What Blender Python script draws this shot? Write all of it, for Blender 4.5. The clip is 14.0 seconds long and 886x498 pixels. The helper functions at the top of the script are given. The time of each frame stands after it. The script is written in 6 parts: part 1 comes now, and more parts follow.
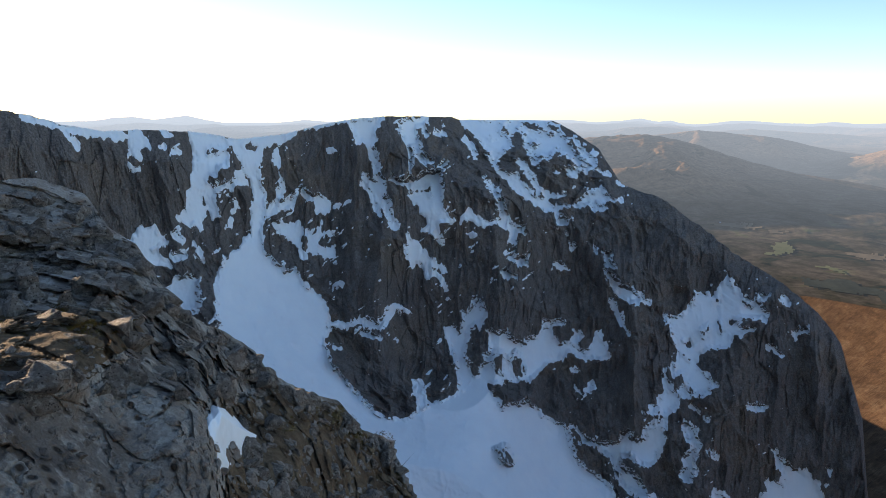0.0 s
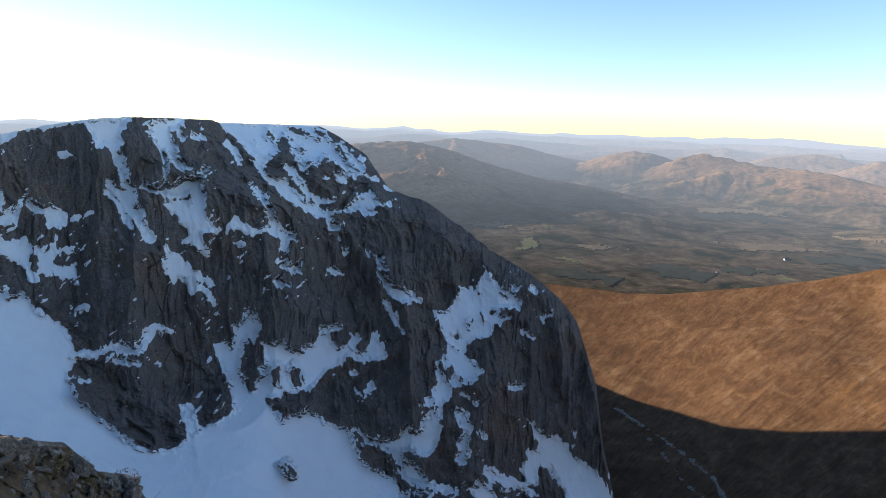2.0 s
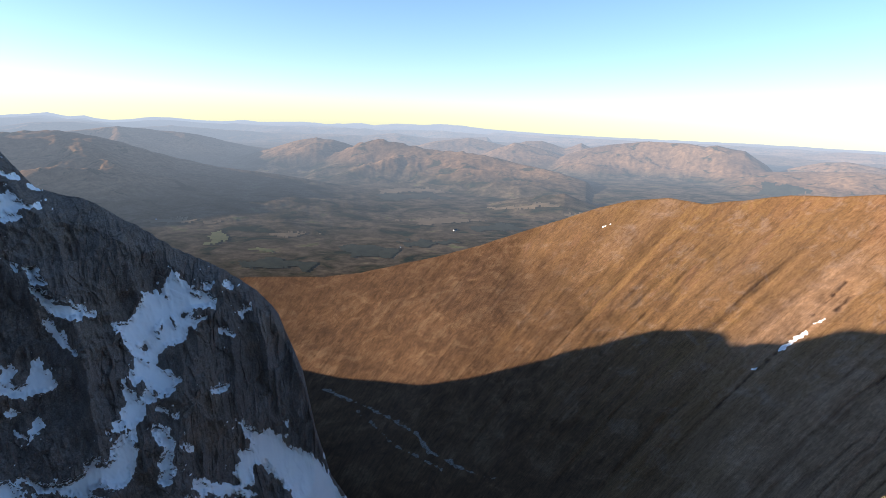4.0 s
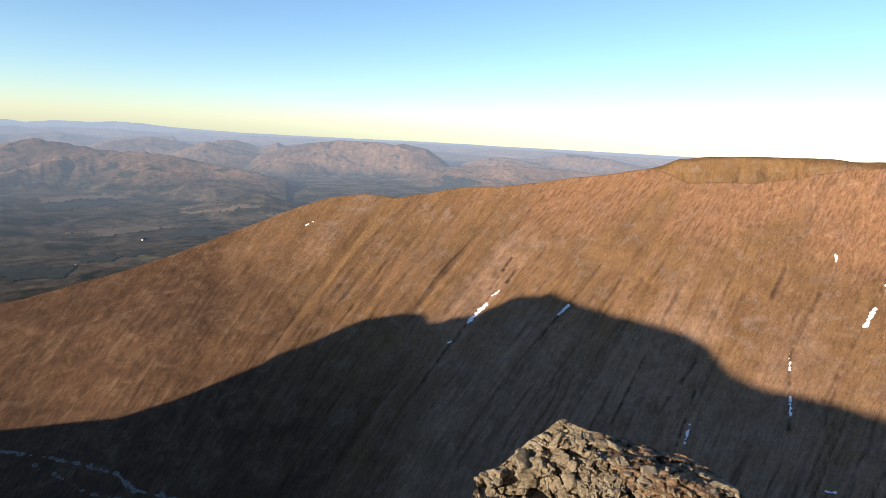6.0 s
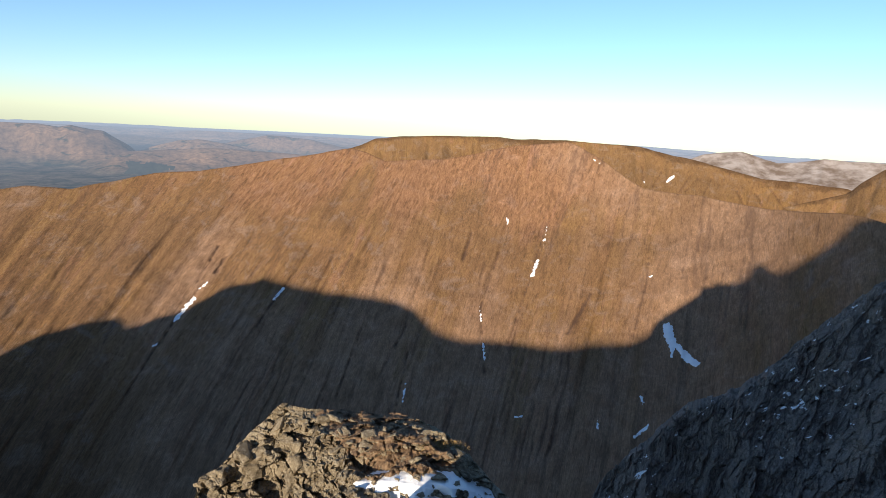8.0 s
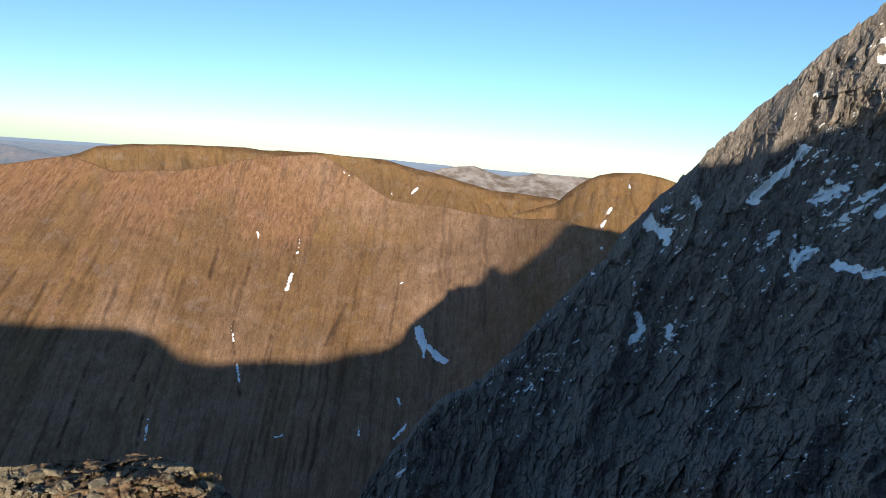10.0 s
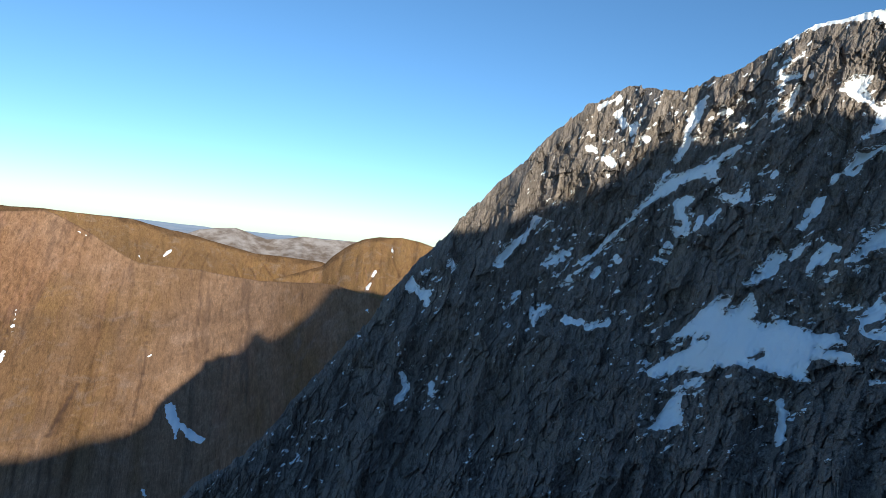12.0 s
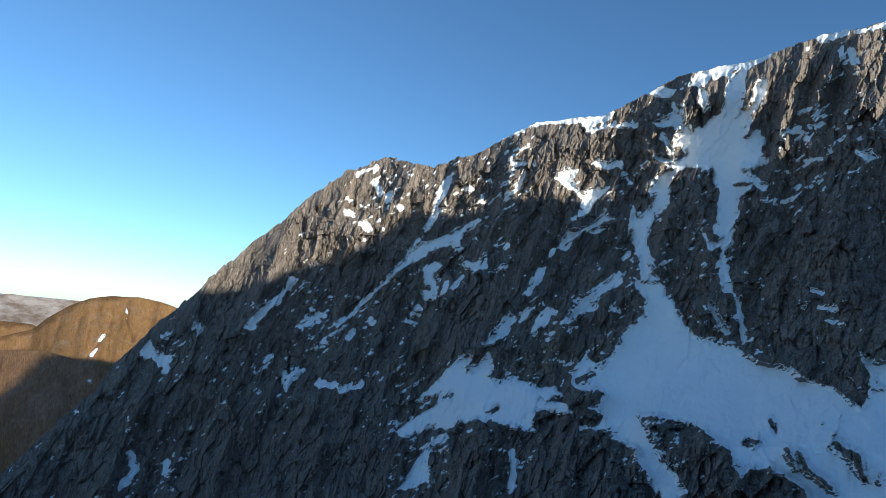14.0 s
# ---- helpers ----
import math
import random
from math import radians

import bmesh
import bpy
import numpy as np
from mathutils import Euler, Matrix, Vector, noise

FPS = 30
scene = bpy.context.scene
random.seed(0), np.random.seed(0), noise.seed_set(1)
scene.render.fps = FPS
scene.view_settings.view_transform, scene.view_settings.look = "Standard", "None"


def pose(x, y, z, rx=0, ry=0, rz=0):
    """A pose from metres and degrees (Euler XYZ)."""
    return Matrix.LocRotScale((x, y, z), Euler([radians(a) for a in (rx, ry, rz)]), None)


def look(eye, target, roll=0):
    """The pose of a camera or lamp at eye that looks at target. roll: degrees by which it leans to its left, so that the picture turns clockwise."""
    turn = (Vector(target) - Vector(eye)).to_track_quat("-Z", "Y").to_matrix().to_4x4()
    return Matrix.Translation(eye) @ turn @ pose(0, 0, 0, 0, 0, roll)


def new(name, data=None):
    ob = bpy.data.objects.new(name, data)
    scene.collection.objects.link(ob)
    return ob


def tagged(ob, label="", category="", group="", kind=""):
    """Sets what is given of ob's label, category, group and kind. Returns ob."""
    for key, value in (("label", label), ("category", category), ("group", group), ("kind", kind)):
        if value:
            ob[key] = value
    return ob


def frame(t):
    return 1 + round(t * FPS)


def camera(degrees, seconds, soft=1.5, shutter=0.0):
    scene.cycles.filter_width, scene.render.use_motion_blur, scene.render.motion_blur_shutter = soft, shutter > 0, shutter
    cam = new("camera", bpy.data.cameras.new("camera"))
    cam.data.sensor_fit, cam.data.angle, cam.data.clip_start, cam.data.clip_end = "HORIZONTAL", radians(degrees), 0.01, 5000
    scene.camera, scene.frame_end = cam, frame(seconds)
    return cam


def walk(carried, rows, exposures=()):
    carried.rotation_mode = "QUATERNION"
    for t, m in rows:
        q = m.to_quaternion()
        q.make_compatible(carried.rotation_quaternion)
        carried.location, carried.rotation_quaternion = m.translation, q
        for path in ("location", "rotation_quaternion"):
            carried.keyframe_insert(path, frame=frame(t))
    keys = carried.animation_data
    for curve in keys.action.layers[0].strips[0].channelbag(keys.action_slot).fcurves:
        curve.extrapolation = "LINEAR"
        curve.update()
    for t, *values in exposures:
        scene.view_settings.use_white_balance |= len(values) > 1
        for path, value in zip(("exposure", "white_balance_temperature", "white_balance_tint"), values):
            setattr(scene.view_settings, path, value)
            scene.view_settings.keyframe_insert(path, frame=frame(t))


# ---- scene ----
EYE = 600.0          # height of the eye above the plan's zero, in metres
SUN_BEARING, SUN_RISE = -50.0, 12.0

cam = camera(71.83, 14.0, 0.85)
ARM = 0.45           # the camera is held out and swings round with the body


def held(t, rx, ry, rz):
    return (t, pose(-ARM * math.sin(radians(rz)), ARM * math.cos(radians(rz)), EYE, rx, ry, rz))


PATH = [
    held(0.0, 76.97, -0.22, 0.00),
    held(0.5, 77.06, -0.67, -3.68),
    held(1.0, 77.30, -1.10, -8.84),
    held(1.5, 77.60, -1.26, -13.83),
    held(2.0, 77.88, -1.92, -21.14),
    held(2.5, 77.79, -2.03, -28.46),
    held(3.0, 77.79, -1.95, -34.70),
    held(3.5, 77.74, -2.19, -41.62),
    held(4.0, 77.75, -2.19, -49.84),
    held(4.2, 77.78, -2.08, -53.13),
    held(6.3, 79.14, -3.08, -81.07),
    held(6.5, 79.27, -3.21, -83.64),
    held(7.0, 78.99, -3.07, -91.28),
    held(7.2, 78.88, -2.99, -94.23),
    held(9.3, 79.43, -4.07, -118.93),
    held(9.5, 79.87, -4.32, -121.22),
    held(10.0, 81.14, -4.50, -127.41),
    held(10.5, 83.05, -4.86, -132.91),
    held(11.0, 84.76, -5.62, -138.74),
    held(11.5, 86.86, -5.79, -143.81),
    held(12.0, 89.03, -5.80, -149.08),
    held(12.5, 90.84, -5.56, -153.17),
    held(13.0, 93.24, -5.96, -159.16),
    held(13.5, 95.63, -5.75, -165.58),
    held(14.0, 97.19, -6.13, -171.69),
]
EXPOSURES = [(0.0, 1.40, 7100, 10), (1.5, 1.38, 6900, 10), (3.0, 1.30, 6600, 10), (6.5, 0.85, 6300, 10), (9.5, 0.63, 5900, 3), (11.5, 0.52, 5450, 0), (14.0, 0.54, 5400, 0)]
walk(cam, PATH, EXPOSURES)

# ---- sky and sun ----
world = bpy.data.worlds.new("world")
scene.world = world
world.use_nodes = True
wn, wl = world.node_tree.nodes, world.node_tree.links
sky = wn.new("ShaderNodeTexSky")
sky.sky_type = "NISHITA"
sky.sun_disc = False
sky.sun_elevation = radians(SUN_RISE)
sky.sun_rotation = radians(SUN_BEARING)
sky.altitude = 1200.0
sky.air_density, sky.dust_density, sky.ozone_density = 0.9, 0.3, 2.5
wn["Background"].inputs["Strength"].default_value = 0.114
wl.new(sky.outputs["Color"], wn["Background"].inputs["Color"])

sun = new("sun", bpy.data.lights.new("sun", "SUN"))
sun.data.energy, sun.data.angle, sun.data.color = 5.0, radians(0.6), (1.0, 0.80, 0.58)
_a, _e = radians(SUN_BEARING), radians(SUN_RISE)
sun.matrix_world = look((0, 0, 2500), Vector((0, 0, 2500)) - Vector((math.sin(_a) * math.cos(_e), math.cos(_a) * math.cos(_e), math.sin(_e))))

# ---- materials ----
def material(name, rough=0.9, spec=0.2):
    m = bpy.data.materials.new(name)
    m.use_nodes = True
    b = m.node_tree.nodes["Principled BSDF"]
    b.inputs["Roughness"].default_value = rough
    b.inputs["Specular IOR Level"].default_value = spec
    return m, m.node_tree.nodes, m.node_tree.links, b


def place_node(n, l, scale, coord="Object", uv=None):
    mp = n.new("ShaderNodeMapping")
    mp.inputs["Scale"].default_value = scale
    if uv:
        u = n.new("ShaderNodeUVMap")
        u.uv_map = uv
        l.new(u.outputs["UV"], mp.inputs["Vector"])
    else:
        l.new(n.new("ShaderNodeTexCoord").outputs[coord], mp.inputs["Vector"])
    return mp.outputs["Vector"]


def noise_node(n, l, vec, scale, detail=6.0, rough=0.6, dist=0.0):
    t = n.new("ShaderNodeTexNoise")
    t.inputs["Scale"].default_value, t.inputs["Detail"].default_value = scale, detail
    t.inputs["Roughness"].default_value, t.inputs["Distortion"].default_value = rough, dist
    l.new(vec, t.inputs["Vector"])
    return t.outputs["Fac"]


def ramp(n, l, fac, stops):
    r = n.new("ShaderNodeValToRGB")
    e = r.color_ramp.elements
    while len(e) < len(stops):
        e.new(0.5)
    for k, (p, c) in zip(e, stops):
        k.position, k.color = p, (*c, 1.0) if len(c) == 3 else c
    l.new(fac, r.inputs["Fac"])
    return r.outputs["Color"]


def mix(n, l, fac, a, b, mode="MIX"):
    m = n.new("ShaderNodeMix")
    m.data_type, m.blend_type = "RGBA", mode
    for sock, v in ((m.inputs[0], fac), (m.inputs[6], a), (m.inputs[7], b)):
        if isinstance(v, (int, float)):
            sock.default_value = v
        elif isinstance(v, tuple):
            sock.default_value = (*v, 1.0)
        else:
            l.new(v, sock)
    return m.outputs[2]


def bump(n, l, b, height, strength, dist):
    k = n.new("ShaderNodeBump")
    k.inputs["Strength"].default_value, k.inputs["Distance"].default_value = strength, dist
    l.new(height, k.inputs["Height"])
    l.new(k.outputs["Normal"], b.inputs["Normal"])


def grey(v):
    return (v, v, v)


def crag_material(name, dark, mid, warm, size, cracked, tallness=0.16):
    """Weathered cliff rock: upright streaks, pale lichen and warm stain; size: metres of the coarse mottling."""
    m, n, l, b = material(name, 0.92, 0.15)
    v = place_node(n, l, (1, 1, 1))
    tall = place_node(n, l, (1, 1, tallness))
    big = noise_node(n, l, v, 1.0 / size, 5, 0.6)
    streak = noise_node(n, l, tall, 6.0 / size, 6, 0.7, 0.3)
    fine = noise_node(n, l, v, 40.0 / size, 5, 0.7)
    crack = noise_node(n, l, place_node(n, l, (1, 1, 0.12)), 14.0 / size, 3, 0.6, 0.8)
    c = ramp(n, l, streak, [(0.30, dark), (0.66, mid)])
    c = mix(n, l, ramp(n, l, big, [(0.50, grey(0)), (0.68, grey(0.8))]), c, warm)
    c = mix(n, l, 0.75, c, ramp(n, l, fine, [(0.36, grey(0.5)), (0.64, grey(1.35))]), "MULTIPLY")
    c = mix(n, l, cracked, c, ramp(n, l, crack, [(0.455, grey(1)), (0.5, grey(0.35)), (0.545, grey(1))]), "MULTIPLY")
    l.new(c, b.inputs["Base Color"])
    h = mix(n, l, 0.5, streak, fine)
    h = mix(n, l, 0.5, h, ramp(n, l, crack, [(0.46, grey(1)), (0.5, grey(0)), (0.54, grey(1))]))
    bump(n, l, b, h, 0.85, size * 0.03)
    return m


M_CRAG = crag_material("crag_rock", (0.160, 0.134, 0.120), (0.228, 0.190, 0.168), (0.242, 0.182, 0.140), 55.0, 0.15)
M_WALL = crag_material("headwall_rock", (0.188, 0.160, 0.141), (0.298, 0.255, 0.224), (0.288, 0.235, 0.185), 26.0, 0.6, 0.35)


def snow_material():
    m, n, l, b = material("old_snow", 0.55, 0.3)
    v = place_node(n, l, (1, 1, 1))
    c = ramp(n, l, noise_node(n, l, v, 0.06, 5, 0.6), [(0.3, (0.88, 0.90, 0.93)), (0.7, (0.94, 0.95, 0.96))])
    l.new(c, b.inputs["Base Color"])
    b.inputs["Subsurface Weight"].default_value = 0.0
    bump(n, l, b, noise_node(n, l, v, 0.5, 5, 0.6), 0.35, 0.5)
    return m


M_SNOW = snow_material()


def hill_material(name, tint):
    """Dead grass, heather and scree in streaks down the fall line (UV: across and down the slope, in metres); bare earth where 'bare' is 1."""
    m, n, l, b = material(name, 0.95, 0.1)
    uv = place_node(n, l, (1, 0.2, 1), uv="slope")
    v = place_node(n, l, (1, 1, 1))
    s1 = noise_node(n, l, uv, 0.03, 8, 0.72, 0.5)
    s2 = noise_node(n, l, uv, 0.22, 6, 0.7, 0.4)
    big = noise_node(n, l, v, 0.0045, 4, 0.6)
    mid = noise_node(n, l, v, 0.03, 7, 0.72, 0.6)
    s3 = noise_node(n, l, uv, 0.8, 5, 0.72, 0.3)
    fine = noise_node(n, l, v, 0.25, 4, 0.75)
    c = ramp(n, l, s1, [(0.32, (0.135, 0.086, 0.045)), (0.46, (0.205, 0.130, 0.062)), (0.56, (0.235, 0.155, 0.066)), (0.64, (0.26, 0.158, 0.094)), (0.74, (0.22, 0.168, 0.118))])
    c = mix(n, l, ramp(n, l, big, [(0.42, grey(0)), (0.58, grey(0.75))]), c, (0.205, 0.134, 0.068))
    c = mix(n, l, ramp(n, l, mid, [(0.52, grey(0)), (0.68, grey(0.7))]), c, (0.255, 0.205, 0.16))
    t = n.new("ShaderNodeAttribute")
    t.attribute_name = "sward"
    c = mix(n, l, t.outputs["Fac"], c, ramp(n, l, s2, [(0.35, (0.20, 0.114, 0.062)), (0.65, (0.32, 0.196, 0.116))]))
    p = n.new("ShaderNodeAttribute")
    p.attribute_name = "scree"
    c = mix(n, l, p.outputs["Fac"], c, ramp(n, l, mid, [(0.35, (0.245, 0.166, 0.102)), (0.65, (0.37, 0.262, 0.166))]))
    # Brown heath colour, darkened further in place of grazing sun.
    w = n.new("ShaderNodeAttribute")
    w.attribute_name = "heath_dim"
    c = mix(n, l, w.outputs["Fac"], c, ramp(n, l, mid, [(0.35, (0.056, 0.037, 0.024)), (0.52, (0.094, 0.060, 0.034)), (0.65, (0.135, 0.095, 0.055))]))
    c = mix(n, l, 0.5, c, ramp(n, l, s2, [(0.34, grey(0.42)), (0.48, grey(1.0)), (0.66, grey(1.3))]), "MULTIPLY")
    c = mix(n, l, 0.55, c, ramp(n, l, s3, [(0.35, grey(0.5)), (0.65, grey(1.4))]), "MULTIPLY")
    c = mix(n, l, 0.3, c, ramp(n, l, fine, [(0.35, grey(0.5)), (0.65, grey(1.4))]), "MULTIPLY")
    a = n.new("ShaderNodeAttribute")
    a.attribute_name = "bare"
    c = mix(n, l, ramp(n, l, a.outputs["Fac"], [(0.0, grey(0)), (1.0, grey(0.72))]), c, (0.075, 0.052, 0.042))
    c = mix(n, l, 1.0, c, tint, "MULTIPLY")
    l.new(c, b.inputs["Base Color"])
    bump(n, l, b, mix(n, l, 0.45, s2, s3), 0.5, 4.5)
    return m


M_HILL = hill_material("hill_grass", (0.95, 0.855, 0.88))
M_MOOR = hill_material("olive_moor", (1.06, 0.95, 0.88))


def add_haze_glow(n, l, b):
    """Haze painted on the distant land: a blue glow mixed into its surface by how far off it lies (attribute 'air')."""
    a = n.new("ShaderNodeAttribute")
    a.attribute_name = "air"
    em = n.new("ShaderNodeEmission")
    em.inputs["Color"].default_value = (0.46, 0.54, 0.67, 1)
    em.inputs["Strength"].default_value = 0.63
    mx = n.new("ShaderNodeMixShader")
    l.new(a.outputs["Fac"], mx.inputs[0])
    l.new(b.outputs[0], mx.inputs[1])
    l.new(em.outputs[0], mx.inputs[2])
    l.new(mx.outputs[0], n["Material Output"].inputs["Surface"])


def far_material():
    """Distant land: moor, wood and farmland, with haze painted in as a faint surface glow (attribute 'air', 0 to 1)."""
    m, n, l, b = material("distant_land", 1.0, 0.0)
    v = place_node(n, l, (1, 1, 1), uv="plan")
    big = noise_node(n, l, v, 0.5, 6, 0.65)
    mid = noise_node(n, l, v, 2.3, 7, 0.64, 0.6)
    fine = noise_node(n, l, v, 9.0, 5, 0.72)
    c = ramp(n, l, mid, [(0.40, (0.016, 0.023, 0.016)), (0.46, (0.05, 0.042, 0.026)), (0.54, (0.074, 0.060, 0.044)), (0.60, (0.102, 0.080, 0.056)), (0.68, (0.095, 0.098, 0.047))])
    h = n.new("ShaderNodeAttribute")
    h.attribute_name = "upland"
    up = ramp(n, l, big, [(0.34, (0.10, 0.065, 0.045)), (0.66, (0.235, 0.148, 0.088))])
    up = mix(n, l, ramp(n, l, mid, [(0.38, grey(0.85)), (0.42, grey(0))]), up, (0.026, 0.034, 0.022))
    c = mix(n, l, h.outputs["Fac"], c, up)
    c = mix(n, l, 0.9, c, ramp(n, l, fine, [(0.35, grey(0.5)), (0.65, grey(1.4))]), "MULTIPLY")
    l.new(c, b.inputs["Base Color"])
    add_haze_glow(n, l, b)
    return m


M_FAR = far_material()


def pale_material():
    m, n, l, b = material("pale_hill", 1.0, 0.0)
    v = place_node(n, l, (1, 1, 1))
    c = ramp(n, l, noise_node(n, l, v, 0.012, 5, 0.65), [(0.4, (0.19, 0.145, 0.115)), (0.62, (0.42, 0.37, 0.34))])
    l.new(c, b.inputs["Base Color"])
    return m


M_PALE = pale_material()


def stone_material(name, dark, mid, pale, stain):
    """Near rock: pitted and lichened, grain of centimetres, mottling of decimetres."""
    m, n, l, b = material(name, 0.88, 0.25)
    v = place_node(n, l, (1, 1, 1))
    i = n.new("ShaderNodeObjectInfo")
    big = noise_node(n, l, v, 1.6, 6, 0.65, 0.5)
    lich = noise_node(n, l, v, 7.0, 6, 0.7, 0.3)
    pit = n.new("ShaderNodeTexVoronoi")
    pit.inputs["Scale"].default_value = 15.0
    l.new(place_node(n, l, (1.3, 1.3, 0.75)), pit.inputs["Vector"])
    fine = noise_node(n, l, v, 60.0, 4, 0.7)
    c = ramp(n, l, big, [(0.34, dark), (0.5, mid), (0.66, pale)])
    c = mix(n, l, ramp(n, l, lich, [(0.51, grey(0)), (0.60, grey(0.85))]), c, pale)
    c = mix(n, l, ramp(n, l, lich, [(0.30, grey(0.8)), (0.42, grey(0))]), c, stain)
    hole = n.new("ShaderNodeMath")
    hole.operation = "MULTIPLY"
    l.new(ramp(n, l, pit.outputs["Distance"], [(0.16, grey(1)), (0.34, grey(0))]), hole.inputs[0])
    l.new(ramp(n, l, pit.outputs["Color"], [(0.52, grey(0)), (0.60, grey(1))]), hole.inputs[1])
    brown = noise_node(n, l, v, 3.1, 5, 0.65, 0.4)
    c = mix(n, l, ramp(n, l, brown, [(0.55, grey(0)), (0.66, grey(0.65))]), c, stain)
    c = mix(n, l, hole.outputs[0], c, dark, "MULTIPLY")
    c = mix(n, l, 0.6, c, ramp(n, l, fine, [(0.3, grey(0.6)), (0.7, grey(1.3))]), "MULTIPLY")
    c = mix(n, l, 0.6, c, ramp(n, l, i.outputs["Random"], [(0.0, grey(0.72)), (1.0, grey(1.2))]), "MULTIPLY")
    l.new(c, b.inputs["Base Color"])
    h = mix(n, l, 0.5, lich, fine)
    h = mix(n, l, ramp(n, l, hole.outputs[0], [(0.0, grey(0)), (1.0, grey(0.7))]), h, (0.0, 0.0, 0.0))
    bump(n, l, b, h, 1.0, 0.05)
    return m


M_STONE = stone_material("lichened_stone", (0.135, 0.105, 0.088), (0.275, 0.224, 0.188), (0.46, 0.40, 0.345), (0.185, 0.115, 0.068))
M_TOWER = stone_material("weathered_stone", (0.12, 0.094, 0.062), (0.215, 0.176, 0.118), (0.34, 0.295, 0.22), (0.11, 0.078, 0.042))


def turf_material():
    m, n, l, b = material("dead_turf", 0.95, 0.1)
    v = place_node(n, l, (1, 1, 1))
    c = ramp(n, l, noise_node(n, l, v, 9.0, 6, 0.7), [(0.3, (0.06, 0.035, 0.018)), (0.5, (0.15, 0.095, 0.03)), (0.7, (0.22, 0.17, 0.05))])
    l.new(c, b.inputs["Base Color"])
    bump(n, l, b, noise_node(n, l, v, 80.0, 4, 0.7), 1.0, 0.03)
    return m


M_TURF = turf_material()


def straw_material():
    m, n, l, b = material("straw_grass", 0.9, 0.15)
    v = place_node(n, l, (1, 1, 1))
    c = ramp(n, l, noise_node(n, l, v, 12.0, 5, 0.7), [(0.3, (0.13, 0.085, 0.04)), (0.5, (0.27, 0.19, 0.085)), (0.7, (0.40, 0.30, 0.15))])
    l.new(c, b.inputs["Base Color"])
    return m


M_STRAW = straw_material()


def gravel_material():
    m, n, l, b = material("stream_gravel", 0.9, 0.2)
    v = place_node(n, l, (1, 1, 1))
    c = ramp(n, l, noise_node(n, l, v, 0.4, 5, 0.7), [(0.4, (0.10, 0.085, 0.07)), (0.6, (0.24, 0.22, 0.20))])
    l.new(c, b.inputs["Base Color"])
    return m


M_GRAVEL = gravel_material()


def soil_material():
    m, n, l, b = material("dark_soil", 0.98, 0.1)
    v = place_node(n, l, (1, 1, 1))
    c = ramp(n, l, noise_node(n, l, v, 5.0, 6, 0.7), [(0.35, (0.10, 0.066, 0.045)), (0.5, (0.19, 0.128, 0.082)), (0.68, (0.29, 0.205, 0.13))])
    l.new(c, b.inputs["Base Color"])
    bump(n, l, b, noise_node(n, l, v, 30.0, 5, 0.75), 1.0, 0.05)
    return m


M_SOIL = soil_material()


def plain_material(name, low, high, scale, rough=0.95):
    m, n, l, b = material(name, rough, 0.2)
    v = place_node(n, l, (1, 1, 1))
    c = ramp(n, l, noise_node(n, l, v, scale, 5, 0.7), [(0.35, low), (0.65, high)])
    l.new(c, b.inputs["Base Color"])
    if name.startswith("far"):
        # far materials carry the painted haze glow as well
        add_haze_glow(n, l, b)
    return m


M_WOOD = plain_material("far_woodland", (0.016, 0.022, 0.018), (0.034, 0.04, 0.03), 0.02)
M_FIELD = plain_material("far_pasture", (0.085, 0.095, 0.045), (0.125, 0.125, 0.06), 0.02)
M_STUBBLE = plain_material("far_dead_grass", (0.105, 0.082, 0.055), (0.15, 0.115, 0.075), 0.02)
# The water's glint of sky is put into its pale base colour.
M_LAKE_GLINT = plain_material("far_water", (0.25, 0.30, 0.36), (0.30, 0.35, 0.40), 0.02, 0.15)
M_WHITE = plain_material("white_render", (0.46, 0.45, 0.43), (0.55, 0.54, 0.52), 0.5)
M_SLATE = plain_material("slate_roof", (0.10, 0.10, 0.11), (0.16, 0.16, 0.17), 0.5)

# ---- noise on arrays ----
def lattice(ix, iy, iz, seed):
    h = (ix * 374761393 + iy * 668265263 + iz * 1274126177 + seed * 69069) & 0xFFFFFFFF
    h = ((h ^ (h >> 13)) * 1274126177) & 0xFFFFFFFF
    h = ((h ^ (h >> 16)) * 2246822519) & 0xFFFFFFFF
    return ((h ^ (h >> 15)) & 0xFFFFFF) / 8388607.5 - 1.0


def value_noise(x, y, z, seed=0):
    fx, fy, fz = np.floor(x), np.floor(y), np.floor(z)
    ix, iy, iz = fx.astype(np.int64), fy.astype(np.int64), fz.astype(np.int64)
    u, v, w = x - fx, y - fy, z - fz
    u, v, w = (k * k * k * (k * (k * 6 - 15) + 10) for k in (u, v, w))
    out = 0.0
    for a in (0, 1):
        for b in (0, 1):
            for c in (0, 1):
                out = out + (u if a else 1 - u) * (v if b else 1 - v) * (w if c else 1 - w) * lattice(ix + a, iy + b, iz + c, seed)
    return out


def fbm(x, y, z, size, octaves=4, gain=0.5, seed=0, ridged=False):
    out, amp, tot = 0.0, 1.0, 0.0
    for k in range(octaves):
        f = 2.03 ** k / size
        q = value_noise(x * f + 17.3 * k, y * f + 5.1 * k, z * f + 9.7 * k, seed + k)
        out = out + amp * (1 - 2 * np.abs(q) if ridged else q)
        tot, amp = tot + amp, amp * gain
    return out / tot


